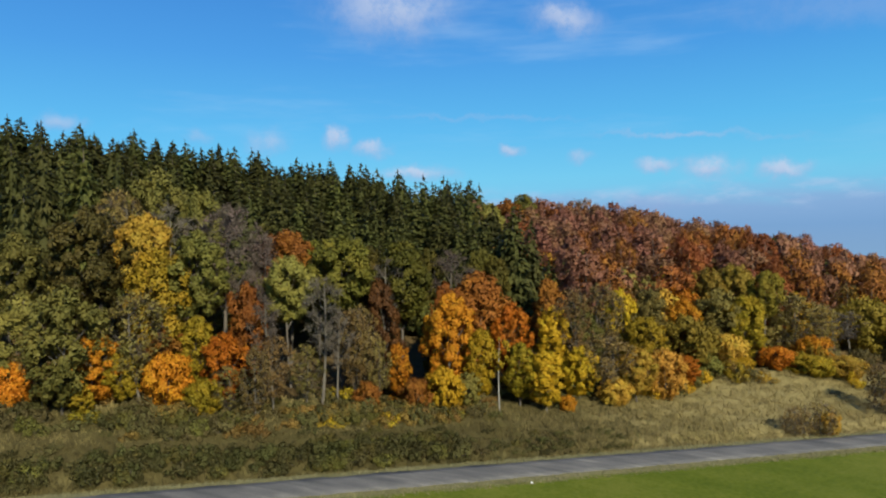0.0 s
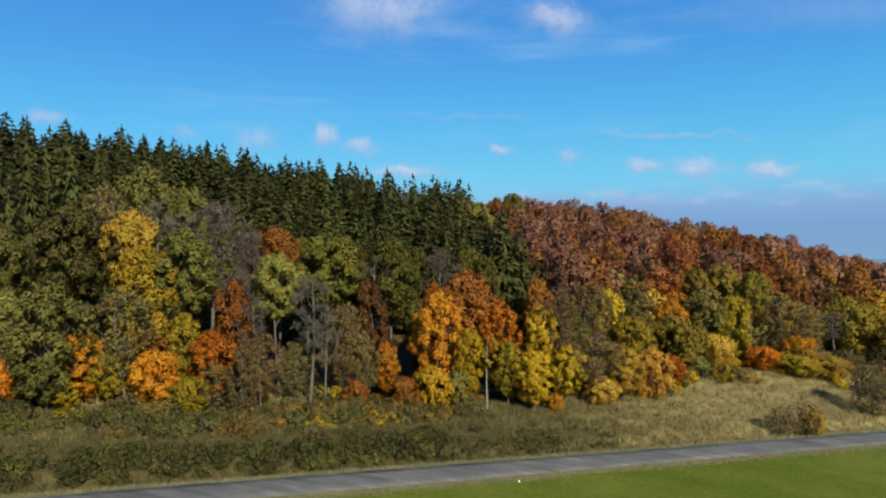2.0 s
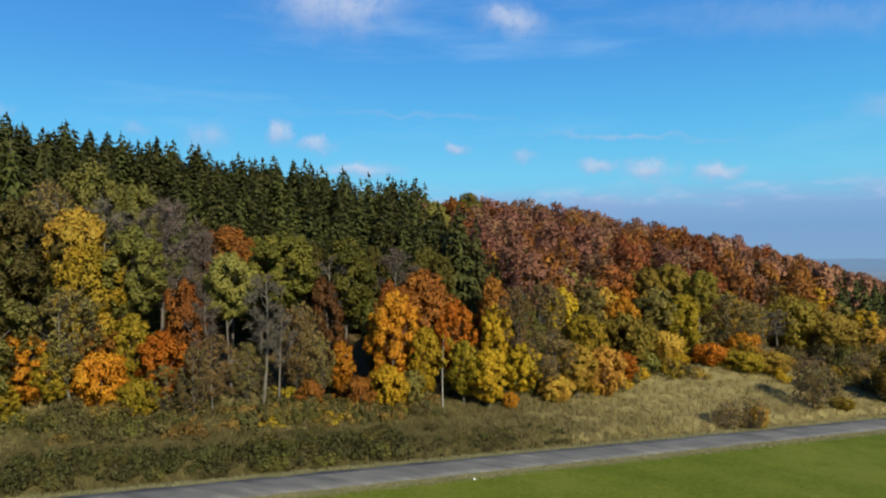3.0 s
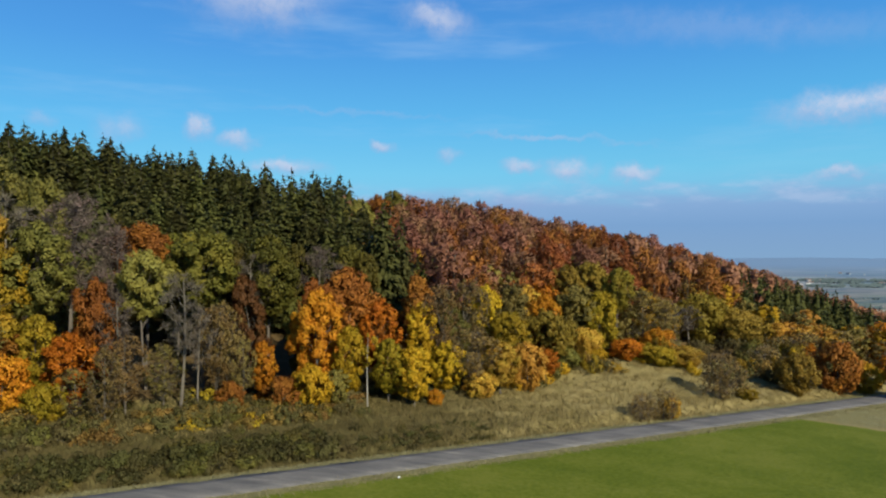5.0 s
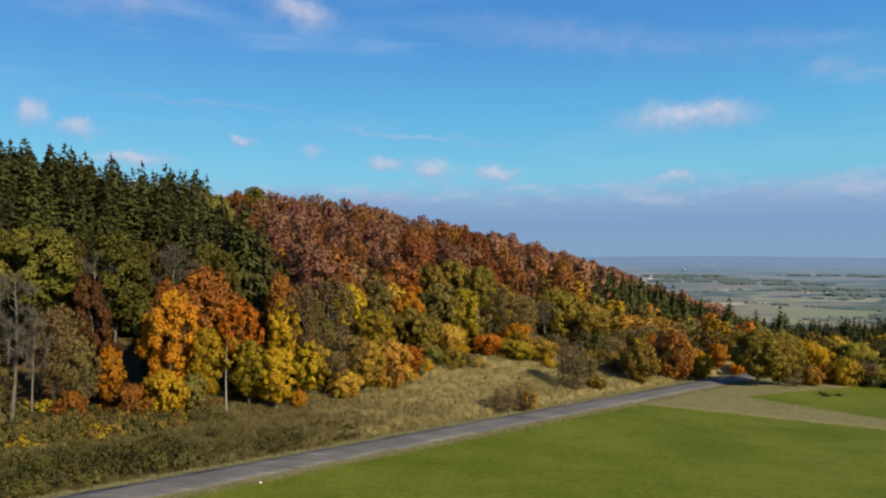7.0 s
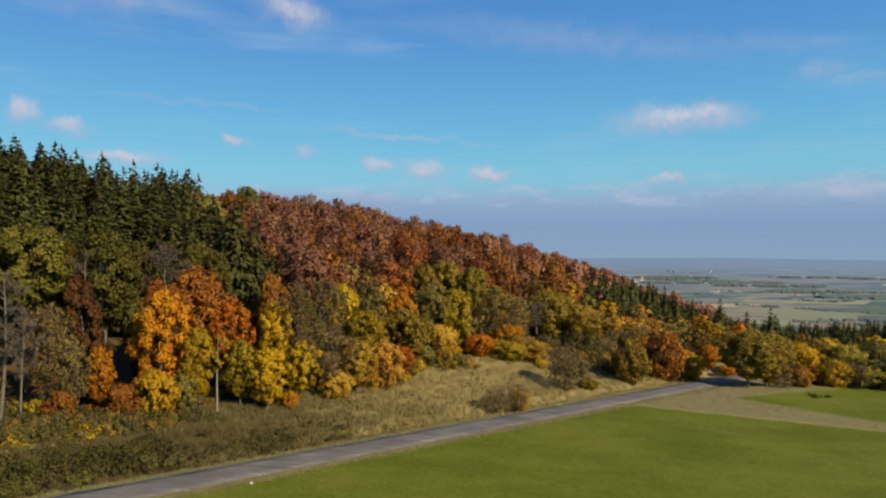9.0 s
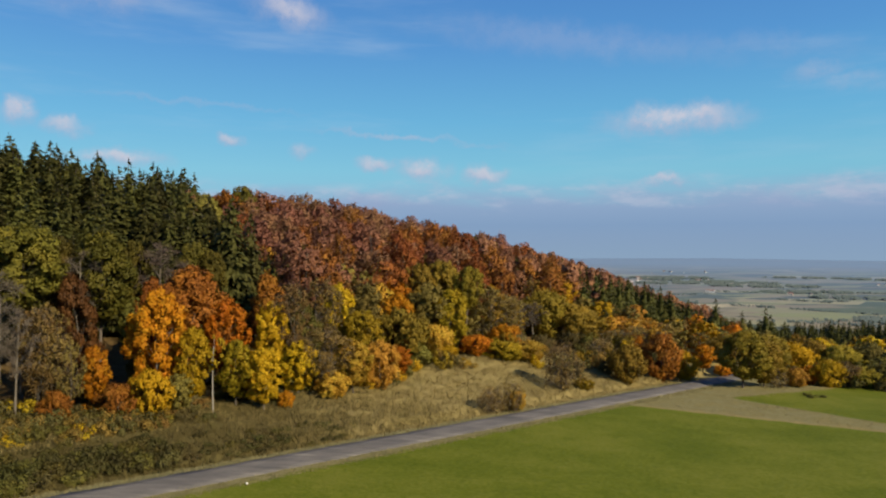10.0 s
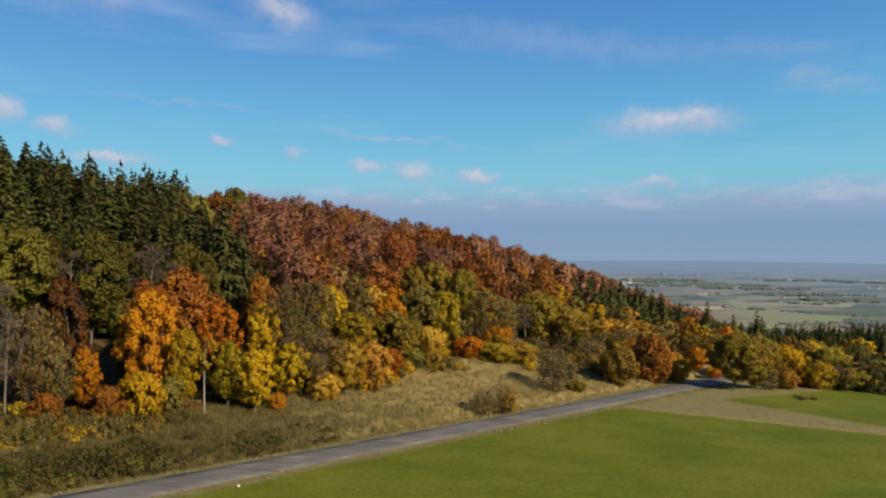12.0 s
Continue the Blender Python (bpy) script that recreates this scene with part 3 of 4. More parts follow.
def conifer(seed, tall=22.0, wide=10.0, boughs=190, card=0.5, droop=0.4, base=0.16, step=0.62, sprays=3, slim=0.9):
    """A spruce: trunk, and boughs set all round it that shorten to a pointed top."""
    rng = np.random.default_rng(seed)
    zs = np.linspace(-0.4, tall * 0.97, 6)
    path = np.stack([zs * 0, zs * 0, zs], 1)
    wood = tube(path, 0.24 * (1.02 - np.clip(zs, 0, tall) / tall) + 0.01, 5)
    lump = rng.uniform(0, 6.28, 3)
    C, N, S, W, H = [], [], [], [], []
    for k in range(boughs):
        u = 1 - ((k + rng.random()) / boughs) ** 0.66
        a = k * 2.39996 + rng.normal() * 0.3
        full = 1 + 0.14 * math.sin(3 * a + lump[0] + 9 * u) + 0.1 * math.sin(2 * a + lump[1] - 14 * u)
        r = (wide * 0.5 * (1 - u) ** slim * (1 - 0.3 * max(0, 0.2 - u) / 0.2) + 0.14) * full * rng.uniform(0.74, 1.12)
        z = tall * (base + (0.985 - base) * u)
        out = np.array([math.cos(a), math.sin(a), 0])
        side = np.array([-out[1], out[0], 0])
        count = max(2, int(r / step) + 1)
        f = 0.35 + 0.65 * (np.arange(count) + 0.6) / count
        for spread, sink in ((0.0, 0.0), (0.2, -0.15), (-0.2, -0.15))[:sprays]:
            q = out[None] * (r * f * (1.0 if sink == 0 else 0.9))[:, None] + side[None] * (spread * r * f)[:, None]
            q[:, 2] = z + sink - droop * r * f * (1.3 - 0.6 * f)
            C.append(q + rng.normal(size=q.shape) * 0.08)
            N.append(np.array([out[0] * 0.6, out[1] * 0.6, 0.75]) + side * spread * 2 + rng.normal(size=q.shape) * 0.3)
            S.append(card * rng.uniform(0.65, 1.25, count) * (0.5 + 0.5 * (1 - u)))
            W.append(np.tile(out + side * spread * 3 + np.array([0, 0, -0.45]), (count, 1)))
            H.append(np.tile(out * 0.8 + side * spread * 2.2 + np.array([0, 0, 0.25]), (count, 1)))
    top = np.stack([np.zeros(6), np.zeros(6), tall - np.linspace(0.05, 1.2, 6)], 1) + rng.normal(size=(6, 3)) * np.array([0.05, 0.05, 0])
    C.append(top)
    N.append(rng.normal(size=(6, 3)) * np.array([1, 1, 0.2]))
    S.append(np.linspace(0.16, 0.36, 6))
    W.append(np.tile(np.array([0, 0, 1.0]), (6, 1)))
    H.append(rng.normal(size=(6, 3)) * np.array([1, 1, 0.3]))
    C, N, S, W, H = np.concatenate(C), np.concatenate(N), np.concatenate(S), np.concatenate(W), np.concatenate(H)
    needles = leaf_cards(rng, C, N, S * 1.25, S * 0.6, H + rng.normal(size=C.shape) * 0.4, W)
    # the close inner twigs
    us = np.linspace(0, 0.82, 7)
    inner, faces = tube(np.stack([us * 0, us * 0, tall * (base + 0.02 + (0.96 - base) * us) - droop * wide * 0.2 * (1 - us)], 1), wide * 0.23 * (1 - us), 7)
    inner = inner * (1 + rng.normal(size=(len(inner), 1)) * np.array([[0.12, 0.12, 0.0]]))
    tri = np.concatenate([faces[:, [0, 1, 2]], faces[:, [0, 2, 3]]])
    return wood, merged([needles, (inner, tri, inner * np.array([1, 1, 0]) / (np.linalg.norm(inner[:, :2], axis=1)[:, None] + 0.01) + np.array([0, 0, 0.2]))]), None


def part(name, data, parent, label=""):
    ob = new(name, data)
    ob.parent = parent
    return tagged(ob, label)


STORE = {}


def tree_kind(key, arrays, leaf, bark, name, label, tall, wide, category="tree", group=""):
    """Keep a first tree of this kind; planted copies share its meshes."""
    wood, crown, twigs = arrays
    ob = new(name)
    ob.empty_display_size = 0.5
    tagged(ob, label, category, group)
    part("trunk", mesh_of("trunk", *wood, bark, True), ob)
    if crown is not None:
        part("crown", mesh_of("crown", *crown, LEAVES[leaf]), ob)
    if twigs is not None:
        part("branchwork", mesh_of("branchwork", *twigs, LEAVES["twig"]), ob)
    STORE.setdefault(key, []).append([ob, tall, wide, False])


PICK = random.Random(12)


def plant(key, x, y, tall, wide, sink=0.1, lean=1.5):
    rows = STORE[key]
    row = PICK.choice(rows)
    ob, t0, w0, used = row
    z = ground_at(x, y) - sink
    m = Matrix.LocRotScale((x, y, z), Euler((radians(PICK.gauss(0, lean)), radians(PICK.gauss(0, lean)), PICK.uniform(0, 6.28))),
                           (wide / w0, wide / w0, tall / t0))
    if used:
        new_ob = copy_thing(ob, Matrix.Translation((0, 0, 0)))
        new_ob.matrix_basis = m
        return new_ob
    row[3] = True
    ob.matrix_basis = m
    return ob

# ---- kinds of tree ----
FALL = {
    "orange": ("maple_tree", "maple tree in bright orange autumn leaf", BARK),
    "rust": ("beech_tree", "beech tree with dense rust-brown autumn leaves", BARK),
    "umber": ("beech_tree", "beech tree with umber-brown leaves, coloured darker for part shade", BARK),
    "apricot": ("cherry_tree", "wild cherry with soft apricot autumn leaves", BARK),
    "yellow": ("birch_tree", "slender tree in golden yellow autumn leaf", PALE_BARK),
    "lime": ("ash_tree", "young tree with yellow-green fading leaves", BARK),
    "sage": ("willow_tree", "willow with pale olive leaves turning yellow", BARK),
    "khaki": ("oak_tree", "oak with khaki-green leaves turning yellow", BARK),
    "oak": ("oak_tree", "tall oak with dull green leaves turning yellow", BARK),
    "olive": ("oak_tree", "broad oak with olive-green leaves turning yellow", BARK),
    "tan": ("alder_tree", "thinly leaved tree with dry tan foliage", PALE_BARK),
}
for key, (name, label, bark) in FALL.items():
    thin = key == "tan"
    for i in range(2):
        arrays = broadleaf(len(key) * 31 + i * 7 + ord(key[0]), 12, 7, (0.05, 0.12)[i] + 0.08 * thin, (54, 62)[i], 5400 if thin else 9800,
                           0.13 if thin else 0.132, 900 if thin else 0, (0.4, 0.7)[i], 0.1 if thin else 0.5, 0 if thin else 0.3, 5)
        tree_kind(key, arrays, key, bark, name, label, 12, 7, group="trees at the wood's edge")
    for i in range(2):
        arrays = broadleaf(len(key) * 37 + i * 5 + ord(key[0]), 16, 7, (0.4, 0.48)[i], (46, 54)[i], 4800 if thin else 8600,
                           0.13 if thin else 0.14, 900 if thin else 0, (0.6, 0.8)[i], 0.1 if thin else 0.5, 0 if thin else 0.3, 5)
        tree_kind("high_" + key, arrays, key, bark, name, label, 16, 7, group="trees at the wood's edge")
for key, (name, label, bark) in FALL.items():
    thin = key == "tan"
    arrays = broadleaf(len(key) * 41 + ord(key[0]), 6, 7, 0.0, 52, 2700 if thin else 6500, 0.125, 900 if thin else 0, 0.35, 0.1 if thin else 0.5, 0 if thin else 0.3, 5)
    tree_kind("bushy_" + key, arrays, key, bark, name, label, 6, 7, group="trees at the wood's edge")
for i in range(3):
    arrays = broadleaf(500 + i, 14, 5, 0.36, 26, 0, 0.2, 2600, 0.6)
    tree_kind("bare", arrays, "twig", PALE_BARK, "bare_tree", "leafless tree with fine grey-brown twigs and pale trunk", 14, 5, group="trees at the wood's edge")
for i in range(2):
    arrays = broadleaf(520 + i, 16, 7, 0.35, 40, 2600, 0.1, 5200, 0.7, 0.1)
    tree_kind("plumtree", arrays, "purple_twig", BARK, "beech_tree", "nearly bare beech with dense plum-brown twigs", 16, 7, group="trees at the wood's edge")
tree_kind("birch", broadleaf(540, 12, 4, 0.5, 12, 1600, 0.12, 0, 0.5, 0.2), "lime", BIRCH_BARK, "birch_tree", "slender pale-trunked birch with few yellow-green leaves", 12, 4, group="trees at the wood's edge")
for i in range(6):
    tree_kind("spruce", conifer(70 + i, 22, 9, 165, 0.66, slim=(0.75, 0.9, 0.66)[i % 3]), "spruce", BARK, "spruce_tree", "tall dark green spruce on the wooded slope", 22, 9, group="spruces on the hill")
for i in range(8):
    arrays = broadleaf(90 + i, 16, 9, 0.15, 48, 2100, 0.2, 0, 0.6, 0.35, 0.35, 4, 0.18, 0.62)
    if i < 4:
        tree_kind("beech", arrays, "beech", BARK, "beech_tree", "copper-brown beech on the hillside", 16, 9, group="beeches on the hill")
    else:
        tree_kind("plum", arrays, "plum", BARK, "beech_tree", "half-bare beech with faded plum-brown leaves", 16, 9, group="beeches on the hill")
for i, key in enumerate(("sage", "yellow", "orange", "tan", "lime", "apricot", "olive", "khaki")):
    for j in range(2):
        arrays = broadleaf(130 + i + 17 * j, 13, 7, 0.1, 32, 1300, 0.25, 0, 0.5, 0.1 if key == "tan" else 0.5, 0 if key == "tan" else 0.3, 5)
        tree_kind("mid_" + key, arrays, key, BARK, FALL[key][0], FALL[key][1], 13, 7, group="trees on the lower slope")

# x, y, height, width
YELLOW_AT = [(-20.8, 75.5, 7.5, 3.9), (-27.9, 72.8, 9.4, 3.5), (-30.5, 68.8, 5.4, 4.0), (-22.6, 85.6, 11.1, 4.4), (-18.7, 83.1, 7.1, 4.1), (-16.1, 100.4, 12.5, 4.2), (-0.4, 107.4, 2.6, 3.0), (42.3, 124.0, 5.7, 4.9), (66.9, 134.3, 6.9, 7.3), (67.0, 121.0, 5.0, 5.0)]
ORANGE_AT = [(-18.8, 77.4, 2.3, 1.7), (-31.1, 72.4, 13.5, 5.5), (-26.7, 80.9, 11.5, 5.2), (-7.3, 96.4, 4.9, 3.2), (-8.3, 106.6, 11.4, 5.3), (4.3, 111.9, 3.7, 4.8), (9.7, 121.4, 5.3, 5.0), (48.7, 131.7, 5.7, 3.9), (51.3, 128.7, 2.3, 2.8), (-35.8, 68.5, 7.3, 2.6), (64.5, 122.7, 3.7, 3.0), (-59.5, 48.1, 8.0, 4.5), (-65.2, 43.9, 4.7, 4.4), (-54.3, 52.5, 6.1, 4.6), (-49.8, 56.2, 8.3, 4.4)]
LIME_AT = [(-24.0, 75.8, 8.0, 3.6), (-12.7, 96.7, 9.5, 5.1), (0.1, 114.9, 11.4, 5.5), (7.2, 112.1, 3.4, 4.3), (9.6, 112.3, 3.3, 4.5), (20.7, 105.0, 1.8, 2.8), (-58.7, 46.1, 3.4, 2.3), (-58.6, 55.2, 16.4, 6.8), (-53.7, 55.9, 9.4, 4.0), (-57.7, 49.9, 5.9, 3.1), (-50.0, 53.2, 4.0, 3.4)]
RUST_AT = [(-30.8, 81.8, 15.1, 8.5), (-34.0, 78.7, 13.6, 3.9), (-24.9, 93.2, 13.7, 4.8), (37.0, 120.2, 8.6, 6.2), (-33.2, 67.6, 3.9, 3.5), (-37.7, 64.5, 3.3, 2.7), (-52.1, 158.9, 18.0, 9.2), (-56.2, 54.1, 7.8, 4.2), (-52.8, 71.4, 18.0, 6.8), (-50.0, 59.5, 13.3, 4.1)]
TAN_AT = [(-19.9, 86.2, 14.1, 5.1), (-15.5, 84.2, 9.0, 5.9), (-17.6, 93.3, 14.0, 6.2), (7.7, 125.1, 11.6, 7.5), (10.9, 126.9, 10.6, 5.7), (16.6, 102.4, 7.4, 5.6), (28.1, 128.3, 4.8, 6.4), (34.5, 142.9, 4.4, 7.1), (38.1, 140.9, 6.5, 7.0), (-38.8, 67.0, 9.1, 3.3), (-40.8, 67.1, 10.9, 4.4), (-37.6, 66.8, 7.7, 2.8), (56.2, 117.1, 3.4, 3.3), (70.2, 121.1, 4.9, 5.0), (7.7, 88.8, 4.4, 4.1), (5.0, 87.3, 3.7, 3.3), (-56.5, 51.1, 12.2, 6.0), (-74.3, 64.4, 20.4, 5.9), (-40.5, 66.1, 10.9, 4.2), (-45.2, 57.9, 8.5, 4.1), (-44.6, 54.3, 8.3, 2.8), (-43.9, 62.0, 7.0, 3.7), (-48.6, 55.2, 5.2, 3.5), (-62.8, 44.9, 9.0, 3.8)]
OLIVE_AT = [(-19.7, 89.9, 10.4, 5.2), (-35.8, 76.9, 11.0, 3.3), (76.1, 120.4, 4.8, 6.0), (81.6, 133.6, 8.1, 7.7), (-64.3, 51.8, 20.3, 7.6), (-60.3, 45.2, 13.1, 6.5), (-55.9, 58.6, 18.4, 6.6), (-75.7, 71.4, 23.0, 9.5), (-72.6, 49.2, 16.4, 5.5)]
APRICOT_AT = [(-12.4, 86.6, 7.2, 4.4), (-9.3, 90.9, 6.9, 4.8), (-14.5, 83.7, 3.7, 4.0), (-2.3, 108.3, 6.0, 4.7), (13.2, 115.1, 3.8, 6.1), (60.2, 119.3, 3.6, 4.0), (8.6, 89.6, 3.1, 2.5), (-62.1, 56.8, 19.5, 5.7)]
SAGE_AT = [(-12.9, 102.2, 12.9, 5.6), (-3.7, 114.0, 12.3, 6.2), (-5.2, 101.9, 4.2, 4.4), (-28.2, 70.3, 4.8, 2.7), (-52.1, 145.0, 17.5, 6.0), (-67.6, 70.9, 21.2, 5.3), (-66.3, 45.7, 11.2, 5.7), (-48.1, 64.9, 15.9, 5.1)]
KHAKI_AT = [(-7.6, 103.1, 9.4, 7.3), (-1.4, 121.8, 16.6, 7.3), (2.8, 118.9, 15.2, 4.5), (-5.9, 120.2, 15.2, 6.4), (20.0, 145.6, 10.7, 10.6), (26.4, 146.2, 8.8, 9.7), (30.0, 146.9, 6.5, 7.3), (29.6, 113.7, 6.9, 5.6), (49.4, 115.5, 10.3, 7.1), (53.9, 117.7, 8.6, 5.3), (57.8, 143.4, 6.9, 7.1), (73.3, 121.4, 4.2, 6.0), (73.0, 137.3, 7.7, 6.8), (60.1, 129.2, 8.8, 7.5), (75.5, 132.6, 7.2, 7.7)]
BARE_AT = [(13.9, 131.2, 9.0, 4.3), (16.8, 136.8, 8.7, 4.5), (-34.7, 80.8, 17.3, 5.8), (-39.8, 73.0, 16.2, 4.2), (-62.8, 61.7, 20.4, 7.4), (-42.1, 62.3, 14.8, 4.7), (-40.4, 62.6, 11.2, 3.0), (-47.2, 59.5, 12.0, 3.7)]
SPRUCE_AT = [(-31.5, 97.9, 22.3, 10.9), (-29.8, 102.4, 20.6, 8.1), (-35.3, 101.1, 18.5, 8.0), (-85.3, 62.0, 26.9, 8.5), (-79.9, 64.5, 25.8, 9.6), (-90.8, 62.2, 25.3, 7.0), (-88.5, 67.3, 23.7, 7.2), (-80.7, 69.3, 25.1, 6.5), (-78.9, 54.3, 21.1, 7.1), (-56.1, 57.1, 5.1, 2.5)]
OAK_AT = [(-34.9, 91.8, 16.5, 4.1), (-31.9, 91.9, 15.7, 3.7), (-37.9, 80.4, 17.2, 3.3), (-52.0, 170.2, 18.7, 8.5), (-44.1, 69.5, 18.5, 7.0), (-49.1, 72.2, 17.4, 4.3), (-39.0, 75.1, 18.5, 6.4), (-44.2, 77.1, 16.9, 4.4)]
UMBER_AT = [(-38.7, 71.2, 14.2, 3.9)]
BIRCH_AT = [(-25.5, 72.8, 8.8, 2.4)]
BEECH_AT = [(-48.1, 176.8, 17.5, 10.3), (-42.8, 182.0, 16.1, 10.6)]
PLUMTREE_AT = [(-57.2, 64.3, 21.2, 8.1), (-54.3, 67.2, 17.9, 4.1)]
EDGE_TREES = {"yellow": YELLOW_AT, "orange": ORANGE_AT, "lime": LIME_AT, "rust": RUST_AT, "tan": TAN_AT, "olive": OLIVE_AT, "apricot": APRICOT_AT, "sage": SAGE_AT, "khaki": KHAKI_AT, "bare": BARE_AT, "spruce": SPRUCE_AT, "oak": OAK_AT, "umber": UMBER_AT, "birch": BIRCH_AT, "beech": BEECH_AT, "plumtree": PLUMTREE_AT}
TAKEN = []
for key, rows in EDGE_TREES.items():
    for x, y, tall, wide in rows:
        wide *= 1.0 if key == "spruce" else 1.2
        form = "" if key not in FALL else "high_" if tall > max(2.1 * wide, 14.5) else "bushy_" if tall < 1.2 * wide else ""
        plant(form + key, x, y, tall, wide)
        TAKEN.append((x, y, min(wide * 0.33, 2.6)))


def free(x, y, r):
    return all((x - a) ** 2 + (y - b) ** 2 > (r + c) ** 2 for a, b, c in TAKEN)


def seen(x, y):
    """Within the sweep of the view."""
    az = math.degrees(math.atan2(x, y))
    return -62 < az < 40


# ---- the wooded hillside, filled by zones of the plan ----
R = random.Random(33)
COUNT = {}
FAR = {"spruce": [], "beech": [], "mid_sage": [], "mid_yellow": [], "mid_tan": [], "mid_orange": []}


def zone(s, q):
    """Which trees grow where."""
    patch = noise.noise(Vector((s * 0.028, q * 0.05, 3.7)))
    if q < 97 and s < 60:
        return R.choices(["mid_olive", "mid_tan", "mid_sage"], [0.5, 0.3, 0.2])[0]
    if q > 96 and s < 58 + 0.22 * (q - 100) + R.gauss(0, 5):
        return R.choices(["spruce", "mid_olive", "mid_sage"], [0.84, 0.1, 0.06] if patch < 0.1 else [0.6, 0.3, 0.1])[0]
    if s > 150 and q < 0.36 * s:
        return R.choices(["spruce", "mid_sage", "mid_khaki", "mid_tan", "mid_yellow"], [0.08 if s < 180 else (5.0 if s > 225 else 0.1), 0.2, 0.4, 0.2, 0.06])[0]
    if s > 122 and 92 < q < 132 - 0.06 * (s - 150) and R.random() < smooth((s - 122) / 35) * 0.9:
        return "spruce"
    if s > 170 and q < min(0.62 * s, 126):
        return R.choices(["spruce", "mid_olive"], [0.9 if q > 88 else 0.3, 0.1 if q > 88 else 0.5])[0]
    if 97 < q < 132 and R.random() < 0.22 * smooth((132 - q) / 25):
        return R.choices(["mid_orange", "mid_yellow", "mid_sage"], [0.55, 0.2, 0.25])[0]
    if q > 98 + R.gauss(0, 4):
        faded = 0.6 + 0.5 * smooth((q - 125) / 30) + 0.35 * patch + 0.3 * smooth((s - 130) / 60)
        kind = "plum" if R.random() < faded else "beech"
        return R.choices([kind, "mid_apricot", "mid_tan", "mid_sage", "spruce"], [0.8, 0.07 if patch > 0 else 0.02, 0.06, 0.05, 0.0])[0]
    if patch > 0.12:
        return R.choices(["mid_sage", "mid_lime", "mid_yellow", "mid_tan"], [0.45, 0.2, 0.2, 0.15])[0]
    return R.choices(["mid_sage", "mid_yellow", "mid_tan", "mid_orange", "mid_lime", "mid_apricot", "beech"], [0.26, 0.07, 0.27, 0.08, 0.06, 0.13, 0.1 if s < 120 else 0.0])[0]


def fill(s0, s1, q0, q1, gap):
    s = s0
    while s < s1:
        q = q0
        while q < q1:
            a, b = s + R.uniform(-0.45, 0.45) * gap, q + R.uniform(-0.45, 0.45) * gap
            q += gap
            x, y = spot(a, b)
            if not seen(x, y):
                continue
            if 146 < a < 183 and 44 < b < 64:
                continue
            if -27.4 < math.degrees(math.atan2(x, y)) < -25.4 and b < 99:
                continue
            key = zone(a, b)
            if not free(x, y, 1.6):
                continue
            k = key.replace("mid_", "")
            if key == "spruce":
                tall = np.interp(b, [97, 125, 165], [11.5, 16, 20.6]) + R.uniform(-2.0, 1.6)
                if a > 140:
                    tall = R.uniform(11.5, 14.5) if a < 185 else R.uniform(8.5, 11.5)
                if a > 175 and b < 0.36 * a:
                    tall = R.uniform(8, 12.5)
                wide = tall * R.uniform(0.5, 0.68)
            elif key in ("beech", "plum"):
                tall, wide = R.uniform(12.5, 18.5), R.uniform(6, 9.5)
                if a > 160:
                    tall, wide = R.uniform(12, 15.5), R.uniform(6, 8.5)
            else:
                tall, wide = R.uniform(6.5, 12.5), R.uniform(4.2, 7.5)
                if a > 130:
                    tall = R.uniform(5.5, 10) if a < 148 or b < 66 else R.uniform(4.2, 7)
            COUNT[key] = COUNT.get(key, 0) + 1
            if COUNT[key] > (260 if key in ("spruce", "plum") else 110) or math.hypot(x, y) > 330:
                FAR.setdefault(key, []).append((x, y, tall, wide))
            else:
                plant(key, x, y, tall, wide, 0.2)
        s += gap


fill(-50, 60, 83, 96, 7.5)
fill(-50, 70, 97, 150, 5.0)
fill(-50, 70, 150, 180, 4.7)
fill(60, 130, 84, 98, 5.0)
fill(60, 130, 98, 176, 4.7)
fill(130, 320, 66, 178, 5.8)
fill(145, 200, 22, 66, 5.2)
fill(200, 235, 10, 66, 4.6)
fill(235, 320, 0, 90, 4.5)
fill(125, 250, 94, 130, 6.0)
fill(320, 500, 50, 178, 8.0)


def far_wood(name, key, rows, label):
    """The farther trees of a wood, too many to count, in one mesh."""
    if not rows:
        return
    rng = np.random.default_rng(len(rows))
    shapes = []
    for i in range(3):
        a = conifer(900 + i, 22, 9, 110, 0.95, step=1.3, sprays=1, slim=0.8) if key == "spruce" else broadleaf(940 + i, 12, 7, 0.1, 12, 420, 0.5, 0, 0.5, 0.5, 0, 4, 0.4, 0.8)
        shapes.append((a[1], a[0], 22 if key == "spruce" else 12, 9 if key == "spruce" else 7))
    leaves, stems = [], []
    for x, y, tall, wide in rows:
        (v, f, nv), (wv, wf), t0, w0 = shapes[rng.integers(3)]
        wv, wf = wv[:30] if key == "spruce" else wv[:28], wf[:25] if key == "spruce" else wf[:24]
        ang = rng.uniform(0, 6.28)
        rot = np.array([[math.cos(ang), -math.sin(ang), 0], [math.sin(ang), math.cos(ang), 0], [0, 0, 1]])
        grow, at = np.array([wide / w0, wide / w0, tall / t0]), np.array([x, y, ground_at(x, y) - 0.2])
        leaves.append(((v * grow) @ rot.T + at, f, nv @ rot.T))
        stems.append(((wv * grow) @ rot.T + at, wf))
    ob = new(name, mesh_of(name, *merged(leaves), LEAVES[key.replace("mid_", "")]))
    tagged(ob, label, "woodland", kind="stuff")
    tagged(part("stem", mesh_of("stem", *merged(stems), BARK, True), ob), kind="stuff")


